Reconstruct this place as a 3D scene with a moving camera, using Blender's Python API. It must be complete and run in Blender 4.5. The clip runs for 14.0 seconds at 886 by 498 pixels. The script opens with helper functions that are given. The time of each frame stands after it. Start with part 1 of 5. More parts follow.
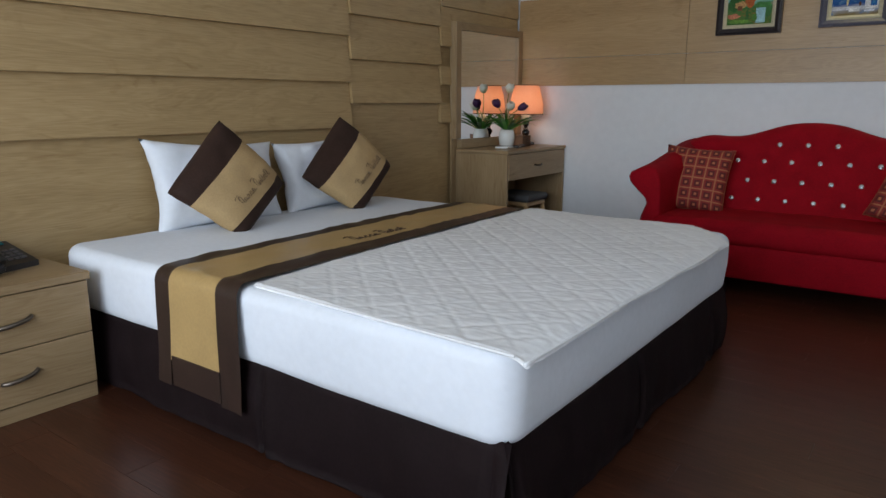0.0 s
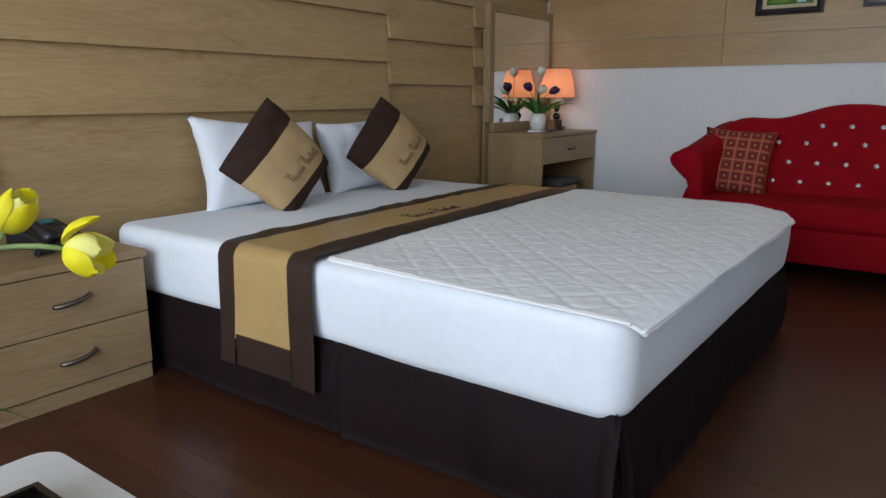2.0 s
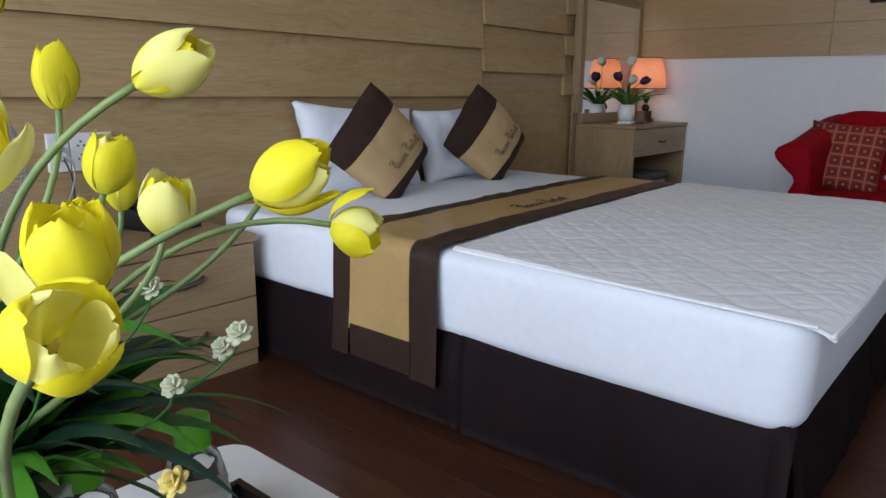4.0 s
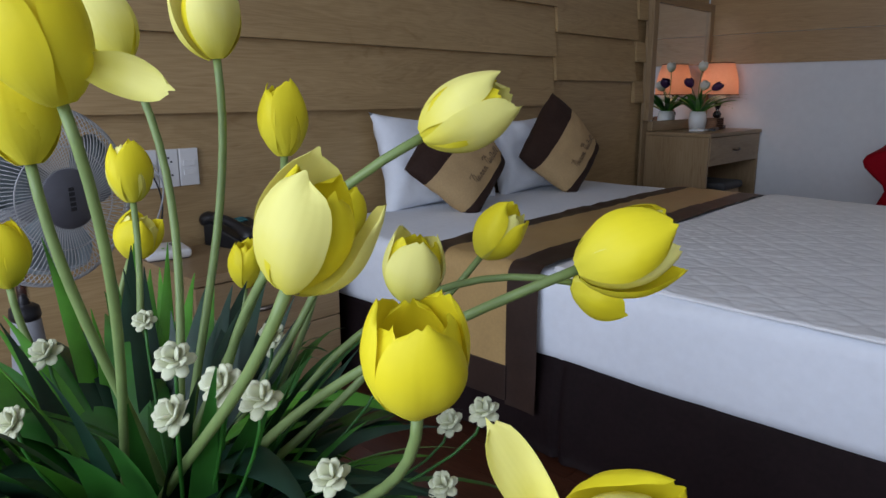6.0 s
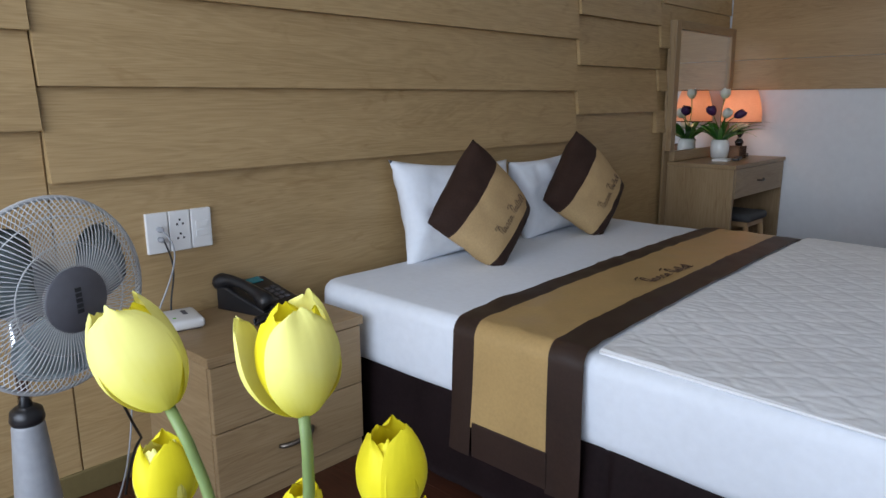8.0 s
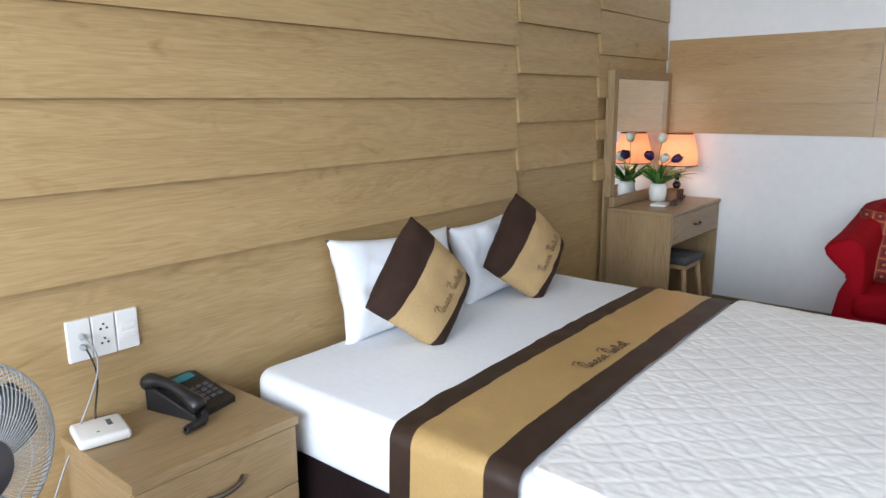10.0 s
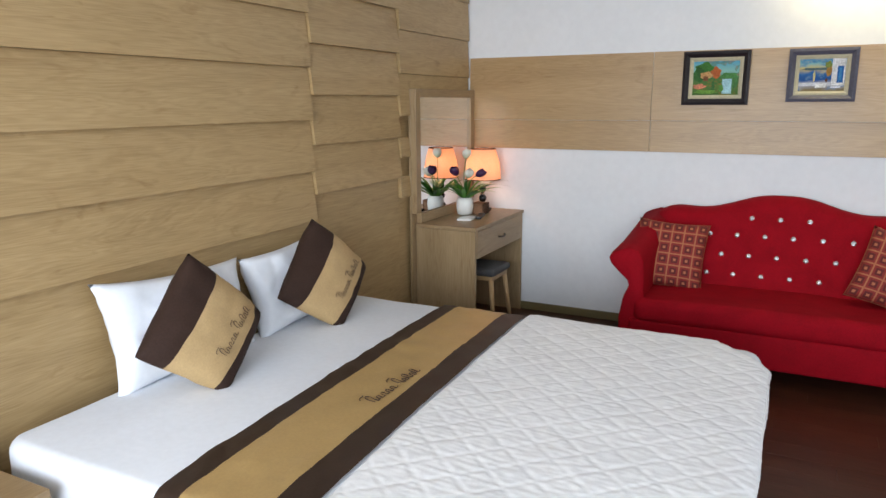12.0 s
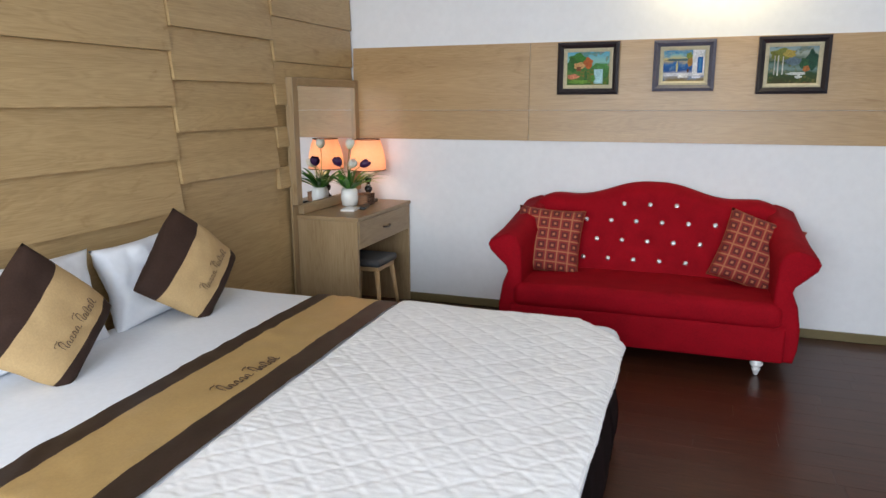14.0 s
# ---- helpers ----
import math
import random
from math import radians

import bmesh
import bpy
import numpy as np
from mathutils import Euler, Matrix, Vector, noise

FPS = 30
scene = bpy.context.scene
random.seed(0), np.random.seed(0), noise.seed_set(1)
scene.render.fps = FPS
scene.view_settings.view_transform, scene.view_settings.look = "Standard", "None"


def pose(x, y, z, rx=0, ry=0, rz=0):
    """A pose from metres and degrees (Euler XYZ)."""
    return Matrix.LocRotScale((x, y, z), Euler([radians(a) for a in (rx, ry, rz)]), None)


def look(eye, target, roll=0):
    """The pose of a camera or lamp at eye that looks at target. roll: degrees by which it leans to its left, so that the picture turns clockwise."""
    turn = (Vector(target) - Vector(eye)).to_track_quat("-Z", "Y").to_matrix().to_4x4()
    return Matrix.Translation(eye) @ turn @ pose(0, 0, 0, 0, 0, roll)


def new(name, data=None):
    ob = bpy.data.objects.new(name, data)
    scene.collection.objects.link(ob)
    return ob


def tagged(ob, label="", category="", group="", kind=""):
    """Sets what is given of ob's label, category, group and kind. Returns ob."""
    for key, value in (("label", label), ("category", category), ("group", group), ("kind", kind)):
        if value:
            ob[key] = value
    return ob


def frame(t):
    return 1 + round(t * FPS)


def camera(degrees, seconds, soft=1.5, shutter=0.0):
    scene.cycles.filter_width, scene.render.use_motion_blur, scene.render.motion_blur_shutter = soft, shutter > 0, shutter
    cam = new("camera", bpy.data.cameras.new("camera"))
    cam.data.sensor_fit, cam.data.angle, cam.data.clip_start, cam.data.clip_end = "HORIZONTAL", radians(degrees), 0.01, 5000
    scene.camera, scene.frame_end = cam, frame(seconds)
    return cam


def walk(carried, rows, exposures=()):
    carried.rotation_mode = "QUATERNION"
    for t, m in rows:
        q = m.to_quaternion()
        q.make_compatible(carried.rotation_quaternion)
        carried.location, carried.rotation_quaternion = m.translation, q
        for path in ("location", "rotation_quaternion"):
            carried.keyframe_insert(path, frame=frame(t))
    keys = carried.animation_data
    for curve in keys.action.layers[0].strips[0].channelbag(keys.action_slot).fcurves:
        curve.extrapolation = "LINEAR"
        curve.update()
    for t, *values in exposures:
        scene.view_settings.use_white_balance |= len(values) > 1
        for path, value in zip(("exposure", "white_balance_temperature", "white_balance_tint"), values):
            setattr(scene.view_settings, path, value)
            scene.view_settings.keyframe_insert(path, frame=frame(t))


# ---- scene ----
cam = camera(65.2, 14.0)
PATH = [
    (0, (2.777, -4.678, 1.032), (1.618, -3.103, 0.617), 0.1),
    (0.5, (2.74, -4.706, 1.002), (1.582, -3.129, 0.584), 0.0),
    (1, (2.672, -4.751, 0.989), (1.518, -3.172, 0.569), 0.1),
    (1.5, (2.611, -4.766, 0.982), (1.46, -3.187, 0.553), 0.2),
    (2, (2.558, -4.773, 0.955), (1.406, -3.196, 0.526), -0.0),
    (4.3, (2.315, -4.844, 0.913), (1.026, -3.378, 0.477), 0.2),
    (4.5, (2.304, -4.848, 0.898), (0.997, -3.395, 0.473), -0.1),
    (5, (2.251, -4.866, 0.92), (0.917, -3.441, 0.486), -0.0),
    (5.5, (2.212, -4.875, 0.932), (0.867, -3.46, 0.499), -0.0),
    (6, (2.171, -4.881, 0.948), (0.819, -3.472, 0.514), -0.1),
    (6.5, (2.112, -4.865, 0.972), (0.753, -3.463, 0.537), -0.1),
    (7, (2.061, -4.852, 1.002), (0.705, -3.446, 0.573), -0.1),
    (7.5, (2.02, -4.827, 1.036), (0.663, -3.421, 0.61), -0.1),
    (8, (1.996, -4.812, 1.096), (0.637, -3.406, 0.677), -0.4),
    (10.5, (1.979, -4.681, 1.435), (0.793, -3.126, 1.017), -0.4),
    (11, (2.022, -4.638, 1.478), (0.929, -3.016, 1.059), -0.4),
    (11.5, (2.079, -4.602, 1.475), (1.087, -2.915, 1.06), -0.3),
    (12, (2.115, -4.555, 1.466), (1.234, -2.809, 1.051), -0.3),
    (12.5, (2.167, -4.501, 1.445), (1.414, -2.695, 1.028), -0.4),
    (13, (2.206, -4.49, 1.446), (1.563, -2.644, 1.027), -0.2),
    (13.5, (2.256, -4.485, 1.418), (1.647, -2.626, 1.001), -0.2),
    (14, (2.303, -4.47, 1.402), (1.641, -2.629, 0.985), -0.2),
]
walk(cam, [(t, look(eye, target, roll)) for t, eye, target, roll in PATH], [(0.0, -0.17, 6400, 10), (2.0, -0.17, 6400, 10), (4.4, -0.4, 6150, 15), (5.0, -0.6, 6100, 16), (6.5, -0.92, 6100, 17), (7.0, -0.86, 6100, 17), (8.0, -0.3, 6150, 13), (10.4, 0.78, 6500, 11), (14.0, 0.78, 6600, 12)])

# ---- world, sun, lights ----
world = bpy.data.worlds.new("world")
scene.world = world
world.use_nodes = True
wn = world.node_tree.nodes
sky = wn.new("ShaderNodeTexSky")
sky.sky_type, sky.sun_disc, sky.sun_elevation, sky.sun_rotation = "NISHITA", False, radians(40), radians(160)
world.node_tree.links.new(sky.outputs[0], wn["Background"].inputs[0])
wn["Background"].inputs[1].default_value = 0.12


def area_lamp(name, at, target, sx, sy, watts, colour):
    data = bpy.data.lights.new(name, "AREA")
    data.shape, data.size, data.size_y, data.energy, data.color = "RECTANGLE", sx, sy, watts, colour
    ob = new(name, data)
    ob.matrix_world = look(at, target)
    return ob


# daylight in the window opening behind the walk, and the wash of the wall lamp over the sofa
area_lamp("window_light", (1.9, -6.72, 1.40), (1.9, 0.0, -0.45), 3.1, 1.9, 136, (0.785, 0.885, 1.0))
area_lamp("wall_lamp_light", (2.40, -0.105, 2.27), (2.40, 0.0, 1.9), 0.6, 0.05, 2.8, (1.0, 0.84, 0.44))
bulb = new("table_lamp_light", bpy.data.lights.new("table_lamp_light", "POINT"))
bulb.data.energy, bulb.data.color, bulb.data.shadow_soft_size = 0.75, (1.0, 0.55, 0.32), 0.03
bulb.location = (0.215, -0.175, 1.03)


# ---- materials ----
def mat(name):
    m = bpy.data.materials.new(name)
    m.use_nodes = True
    return m, m.node_tree.nodes, m.node_tree.links, m.node_tree.nodes["Principled BSDF"]


def bump(n, l, p, height, strength, dist=0.002):
    b = n.new("ShaderNodeBump")
    b.inputs["Strength"].default_value, b.inputs["Distance"].default_value = strength, dist
    l.new(height, b.inputs["Height"])
    l.new(b.outputs[0], p.inputs["Normal"])


def ramp(n, l, fac, stops):
    r = n.new("ShaderNodeValToRGB")
    el = r.color_ramp.elements
    while len(el) < len(stops):
        el.new(0.5)
    for e, (pos, col) in zip(el, stops):
        e.position, e.color = pos, (*col, 1)
    l.new(fac, r.inputs[0])
    return r.outputs[0]


def plain(name, col, rough=0.5, metal=0.0, grain=60.0, amount=0.08, bumps=0.1, spec=0.5, coat=0.0):
    """A paint, plastic or cloth with fine uneven colour and relief."""
    m, n, l, p = mat(name)
    tc = n.new("ShaderNodeTexCoord")
    a, b = n.new("ShaderNodeTexNoise"), n.new("ShaderNodeTexNoise")
    a.inputs["Scale"].default_value, b.inputs["Scale"].default_value = grain, grain / 14
    a.inputs["Detail"].default_value = b.inputs["Detail"].default_value = 5
    for t in (a, b):
        l.new(tc.outputs["Object"], t.inputs["Vector"])
    mix = n.new("ShaderNodeMath")
    mix.operation = "ADD"
    l.new(a.outputs["Fac"], mix.inputs[0]), l.new(b.outputs["Fac"], mix.inputs[1])
    half = n.new("ShaderNodeMath")
    half.operation, half.inputs[1].default_value = "MULTIPLY", 0.5
    l.new(mix.outputs[0], half.inputs[0])
    lo, hi = [c * (1 - amount) for c in col], [min(1, c * (1 + amount)) for c in col]
    l.new(ramp(n, l, half.outputs[0], [(0.35, lo), (0.65, hi)]), p.inputs["Base Color"])
    p.inputs["Roughness"].default_value, p.inputs["Metallic"].default_value = rough, metal
    p.inputs["Specular IOR Level"].default_value = spec
    p.inputs["Coat Weight"].default_value = coat
    if bumps:
        bump(n, l, p, a.outputs["Fac"], bumps)
    return m


def oak(name, axis, dark, mid, light, rough=0.42, spec=0.4):
    """Oak laminate: grain along axis 0, 1 or 2, with cathedral figure, streaks and small knots, shifted from piece to piece."""
    m, n, l, p = mat(name)
    tc, info = n.new("ShaderNodeTexCoord"), n.new("ShaderNodeObjectInfo")
    shift = n.new("ShaderNodeVectorMath")
    shift.operation = "MULTIPLY_ADD"
    l.new(info.outputs["Random"], shift.inputs[0])
    shift.inputs[1].default_value = (7.3, 11.1, 5.7)
    l.new(tc.outputs["Object"], shift.inputs[2])

    def stretched(along, across):
        mp = n.new("ShaderNodeMapping")
        s = [across] * 3
        s[axis] = along
        mp.inputs["Scale"].default_value = s
        l.new(shift.outputs[0], mp.inputs["Vector"])
        return mp.outputs[0]

    fine, broad, knot = (n.new("ShaderNodeTexNoise") for _ in range(3))
    fine.inputs["Scale"].default_value, fine.inputs["Detail"].default_value = 1.0, 6
    l.new(stretched(9, 260), fine.inputs["Vector"])
    broad.inputs["Scale"].default_value, broad.inputs["Detail"].default_value, broad.inputs["Distortion"].default_value = 1.0, 4, 0.8
    l.new(stretched(0.75, 8), broad.inputs["Vector"])
    knot.inputs["Scale"].default_value, knot.inputs["Detail"].default_value, knot.inputs["Distortion"].default_value = 1.0, 3, 2.5
    l.new(stretched(2.6, 9), knot.inputs["Vector"])
    fig = n.new("ShaderNodeMath")
    fig.operation, fig.inputs[1].default_value = "MULTIPLY", 120
    l.new(broad.outputs["Fac"], fig.inputs[0])
    wave = n.new("ShaderNodeMath")
    wave.operation = "SINE"
    l.new(fig.outputs[0], wave.inputs[0])
    a = n.new("ShaderNodeMath")
    a.operation, a.inputs[1].default_value = "MULTIPLY_ADD", 0.06
    soft_ = n.new("ShaderNodeMath")
    soft_.operation, soft_.inputs[1].default_value, soft_.inputs[2].default_value = "MULTIPLY_ADD", 0.6, 0.2
    l.new(fine.outputs["Fac"], soft_.inputs[0])
    l.new(wave.outputs[0], a.inputs[0]), l.new(soft_.outputs[0], a.inputs[2])
    b = n.new("ShaderNodeMath")
    b.operation, b.inputs[1].default_value = "MULTIPLY_ADD", 0.45
    l.new(broad.outputs["Fac"], b.inputs[0]), l.new(a.outputs[0], b.inputs[2])
    base = ramp(n, l, b.outputs[0], [(0.42, dark), (0.72, mid), (1.0, light)])
    spots = ramp(n, l, knot.outputs["Fac"], [(0.62, (1, 1, 1)), (0.78, (0.62, 0.52, 0.40))])
    mul = n.new("ShaderNodeMix")
    mul.data_type, mul.blend_type = "RGBA", "MULTIPLY"
    mul.inputs["Factor"].default_value = 0.6
    l.new(base, mul.inputs["A"]), l.new(spots, mul.inputs["B"])
    l.new(mul.outputs["Result"], p.inputs["Base Color"])
    p.inputs["Roughness"].default_value, p.inputs["Specular IOR Level"].default_value = rough, spec
    bump(n, l, p, fine.outputs["Fac"], 0.12, 0.001)
    return m


WALLOAK = ((0.300, 0.195, 0.087), (0.410, 0.280, 0.132), (0.495, 0.352, 0.180))
oak_wall = oak("oak_wall_panel", 1, *WALLOAK)
oak_band = oak("oak_band_panel", 0, (0.290, 0.175, 0.078), (0.390, 0.252, 0.118), (0.470, 0.318, 0.160), rough=0.34)
FURN = ((0.24, 0.155, 0.078), (0.325, 0.222, 0.116), (0.40, 0.285, 0.162))
oak_x, oak_y, oak_z = (oak("oak_furniture_" + "xyz"[i], i, *FURN, rough=0.38) for i in range(3))
stool_wood = oak("stool_wood", 2, (0.34, 0.2, 0.09), (0.45, 0.29, 0.14), (0.5, 0.34, 0.18))
floor_wood = oak("floor_wood", 0, (0.027, 0.0090, 0.0048), (0.054, 0.0182, 0.0092), (0.092, 0.0325, 0.017), rough=0.31, spec=0.32)
skirting_paint = plain("skirting_paint", (0.15, 0.115, 0.045), 0.5)
white_wall = plain("white_wall_paint", (0.76, 0.77, 0.78), 0.75, grain=25, amount=0.03, bumps=0.05)
white_ceiling = plain("white_ceiling_paint", (0.82, 0.82, 0.81), 0.8, grain=25, amount=0.03)
linen = plain("white_linen", (0.82, 0.855, 0.91), 0.85, grain=45, amount=0.03, bumps=0.25, spec=0.2)
quilt_cloth = plain("white_quilt_cloth", (0.87, 0.875, 0.88), 0.65, grain=70, amount=0.03, bumps=0.3, spec=0.3)
brown_satin = plain("brown_satin", (0.032, 0.017, 0.012), 0.45, grain=120, amount=0.2, bumps=0.2)
gold_satin = plain("gold_satin", (0.46, 0.305, 0.125), 0.33, grain=120, amount=0.08, bumps=0.2)
gold_cloth = plain("gold_cloth", (0.50, 0.345, 0.17), 0.7, grain=150, amount=0.1, bumps=0.25, spec=0.2)
brown_cloth = plain("brown_cloth", (0.04, 0.021, 0.015), 0.75, grain=150, amount=0.2, bumps=0.25, spec=0.2)
skirt_cloth = plain("brown_skirt_cloth", (0.024, 0.013, 0.014), 0.7, grain=80, amount=0.2, bumps=0.2, spec=0.25)
script_ink = plain("dark_brown_embroidery", (0.06, 0.03, 0.018), 0.6)
red_velvet = plain("red_velvet", (0.275, 0.0035, 0.010), 0.8, grain=140, amount=0.15, bumps=0.2, spec=0.08)
crystal = plain("crystal_button", (0.85, 0.85, 0.87), 0.08, metal=0.85, bumps=0)
white_gloss = plain("white_gloss_paint", (0.80, 0.80, 0.79), 0.25, amount=0.02, bumps=0)
white_plastic = plain("white_plastic", (0.78, 0.78, 0.77), 0.35, amount=0.02, bumps=0)
black_plastic = plain("black_plastic", (0.012, 0.012, 0.014), 0.35, bumps=0.05)
dark_grey = plain("dark_grey_plastic", (0.10, 0.10, 0.115), 0.45, bumps=0.05)
grey_plastic = plain("grey_plastic", (0.30, 0.31, 0.33), 0.45, bumps=0.05)
wire_grey = plain("pale_grey_wire", (0.50, 0.51, 0.52), 0.4, bumps=0)
blade_grey = plain("smoky_blade_plastic", (0.30, 0.36, 0.38), 0.3, bumps=0)
lcd = plain("blue_display", (0.03, 0.22, 0.27), 0.25, bumps=0)
brushed = plain("brushed_metal", (0.16, 0.135, 0.11), 0.35, metal=0.9, bumps=0)
chrome = plain("chrome", (0.75, 0.75, 0.76), 0.18, metal=1.0, bumps=0)
bronze = plain("dark_metal", (0.09, 0.065, 0.05), 0.35, metal=0.8, bumps=0)
stool_felt = plain("grey_seat_cloth", (0.07, 0.07, 0.073), 0.8, grain=90, amount=0.2)
ceramic = plain("white_ceramic", (0.80, 0.80, 0.77), 0.2, amount=0.02, bumps=0)
stem_green = plain("stem_green", (0.20, 0.28, 0.09), 0.5, grain=80, amount=0.15)
leaf_dark = plain("leaf_dark", (0.008, 0.036, 0.019), 0.5, grain=40, amount=0.4)
leaf_mid = plain("leaf_mid", (0.030, 0.140, 0.018), 0.42, grain=40, amount=0.35)
leaf_light = plain("leaf_light", (0.085, 0.29, 0.024), 0.42, grain=40, amount=0.3)
blossom_white = plain("blossom_white", (0.62, 0.64, 0.44), 0.6, grain=90, amount=0.1)
blossom_cream = plain("blossom_cream", (0.70, 0.56, 0.15), 0.6, grain=90, amount=0.15)
purple_petal = plain("purple_petal", (0.045, 0.008, 0.060), 0.5)
wicker = plain("wicker", (0.24, 0.12, 0.06), 0.6, grain=140, amount=0.4, bumps=0.4)
cable_black = plain("cable_black", (0.015, 0.015, 0.015), 0.5, bumps=0)
tray_black = plain("tray_black", (0.015, 0.012, 0.012), 0.25, bumps=0)
cap_green = plain("cap_green", (0.12, 0.46, 0.02), 0.35, bumps=0)
label_green = plain("label_green", (0.10, 0.26, 0.07), 0.4, bumps=0)
frame_black = plain("picture_frame_dark", (0.02, 0.017, 0.02), 0.3, amount=0.3)
frame_grey = plain("picture_frame_blue_grey", (0.085, 0.085, 0.115), 0.35, amount=0.2)
frame_cream = plain("picture_slip_cream", (0.50, 0.45, 0.30), 0.6, amount=0.15)
seam_dark = plain("shadow_gap_dark", (0.05, 0.032, 0.018), 0.7)
lamp_black = plain("lamp_foot_black", (0.012, 0.010, 0.010), 0.12, bumps=0, coat=0.5)


def petal_material(name, tip, base):
    m, n, l, p = mat(name)
    tc, uv = n.new("ShaderNodeTexCoord"), n.new("ShaderNodeUVMap")
    sep = n.new("ShaderNodeSeparateXYZ")
    l.new(uv.outputs[0], sep.inputs[0])
    noise_t = n.new("ShaderNodeTexNoise")
    noise_t.inputs["Scale"].default_value, noise_t.inputs["Detail"].default_value = 90, 4
    l.new(tc.outputs["Object"], noise_t.inputs["Vector"])
    add = n.new("ShaderNodeMath")
    add.operation, add.inputs[1].default_value = "MULTIPLY_ADD", 0.35
    l.new(noise_t.outputs["Fac"], add.inputs[0]), l.new(sep.outputs[1], add.inputs[2])
    col = ramp(n, l, add.outputs[0], [(0.15, base), (0.75, tip)])
    l.new(col, p.inputs["Base Color"])
    vein = n.new("ShaderNodeTexWave")
    vein.inputs["Scale"].default_value, vein.inputs["Distortion"].default_value = 3.0, 2.0
    l.new(uv.outputs[0], vein.inputs["Vector"])
    bump(n, l, p, vein.outputs["Fac"], 0.05, 0.0006)
    p.inputs["Roughness"].default_value, p.inputs["Specular IOR Level"].default_value = 0.55, 0.3
    tr, mixs = n.new("ShaderNodeBsdfTranslucent"), n.new("ShaderNodeMixShader")
    l.new(col, tr.inputs[0])
    mixs.inputs[0].default_value = 0.2
    l.new(p.outputs[0], mixs.inputs[1]), l.new(tr.outputs[0], mixs.inputs[2])
    l.new(mixs.outputs[0], n["Material Output"].inputs[0])
    return m


petal_yellow = petal_material("petal_yellow", (0.90, 0.78, 0.018), (0.86, 0.78, 0.06))
petal_pale = petal_material("petal_pale_yellow", (0.93, 0.88, 0.27), (0.90, 0.82, 0.08))
petal_white = petal_material("petal_white", (0.8, 0.78, 0.68), (0.6, 0.65, 0.4))


def glass_material(name, col, rough=0.02):
    m, n, l, p = mat(name)
    p.inputs["Base Color"].default_value = (*col, 1)
    p.inputs["Transmission Weight"].default_value, p.inputs["Roughness"].default_value, p.inputs["IOR"].default_value = 1.0, rough, 1.33
    return m


bottle_glass = glass_material("clear_bottle_plastic", (0.93, 0.96, 0.97))
pane_glass = glass_material("window_glass", (0.97, 0.98, 0.98))
pane_glass.node_tree.nodes["Principled BSDF"].inputs["IOR"].default_value = 1.02
mirror_glass = plain("mirror_glass", (0.86, 0.88, 0.88), 0.01, metal=1.0, bumps=0, amount=0.0)


def shade_material():
    m, n, l, p = mat("orange_lampshade")
    tc, wave = n.new("ShaderNodeTexCoord"), n.new("ShaderNodeTexNoise")
    wave.inputs["Scale"].default_value = 120
    l.new(tc.outputs["Object"], wave.inputs["Vector"])
    col = ramp(n, l, wave.outputs["Fac"], [(0.3, (0.80, 0.47, 0.32)), (0.7, (0.86, 0.53, 0.37))])
    l.new(col, p.inputs["Base Color"])
    tr, mixs = n.new("ShaderNodeBsdfTranslucent"), n.new("ShaderNodeMixShader")
    l.new(col, tr.inputs[0])
    mixs.inputs[0].default_value = 0.6
    l.new(p.outputs[0], mixs.inputs[1]), l.new(tr.outputs[0], mixs.inputs[2])
    l.new(mixs.outputs[0], n["Material Output"].inputs[0])
    p.inputs["Roughness"].default_value = 0.8
    return m


orange_shade = shade_material()


def check_material():
    """Woven cushion cloth: red ground, tan grid and small tan squares with dark centres."""
    m, n, l, p = mat("checked_cushion_cloth")
    uv = n.new("ShaderNodeUVMap")
    mp = n.new("ShaderNodeMapping")
    mp.inputs["Scale"].default_value = (6.0, 6.0, 1)
    l.new(uv.outputs[0], mp.inputs["Vector"])
    fr = n.new("ShaderNodeVectorMath")
    fr.operation = "FRACTION"
    l.new(mp.outputs[0], fr.inputs[0])
    ce = n.new("ShaderNodeVectorMath")
    ce.operation, ce.inputs[1].default_value = "SUBTRACT", (0.5, 0.5, 0)
    l.new(fr.outputs[0], ce.inputs[0])
    ab = n.new("ShaderNodeVectorMath")
    ab.operation = "ABSOLUTE"
    l.new(ce.outputs[0], ab.inputs[0])
    se = n.new("ShaderNodeSeparateXYZ")
    l.new(ab.outputs[0], se.inputs[0])
    mx = n.new("ShaderNodeMath")
    mx.operation = "MAXIMUM"
    l.new(se.outputs[0], mx.inputs[0]), l.new(se.outputs[1], mx.inputs[1])
    red, tan, deep = (0.23, 0.020, 0.014), (0.40, 0.135, 0.060), (0.11, 0.010, 0.009)
    r = n.new("ShaderNodeValToRGB")
    r.color_ramp.interpolation = "CONSTANT"
    el = r.color_ramp.elements
    for _ in range(2):
        el.new(0.5)
    for e, (pos, c) in zip(el, [(0.0, tan), (0.11, deep), (0.28, red), (0.435, tan)]):
        e.position, e.color = pos, (*c, 1)
    l.new(mx.outputs[0], r.inputs[0])
    l.new(r.outputs[0], p.inputs["Base Color"])
    p.inputs["Roughness"].default_value = 0.8
    tc, ns = n.new("ShaderNodeTexCoord"), n.new("ShaderNodeTexNoise")
    ns.inputs["Scale"].default_value = 260
    l.new(tc.outputs["Object"], ns.inputs["Vector"])
    bump(n, l, p, ns.outputs["Fac"], 0.4)
    return m


checked_cloth = check_material()


# ---- helpers ----
def thing(name, at, label, category, group="", rz=0.0):
    ob = new(name)
    ob.matrix_world = pose(*at, 0, 0, rz)
    return tagged(ob, label, category, group)


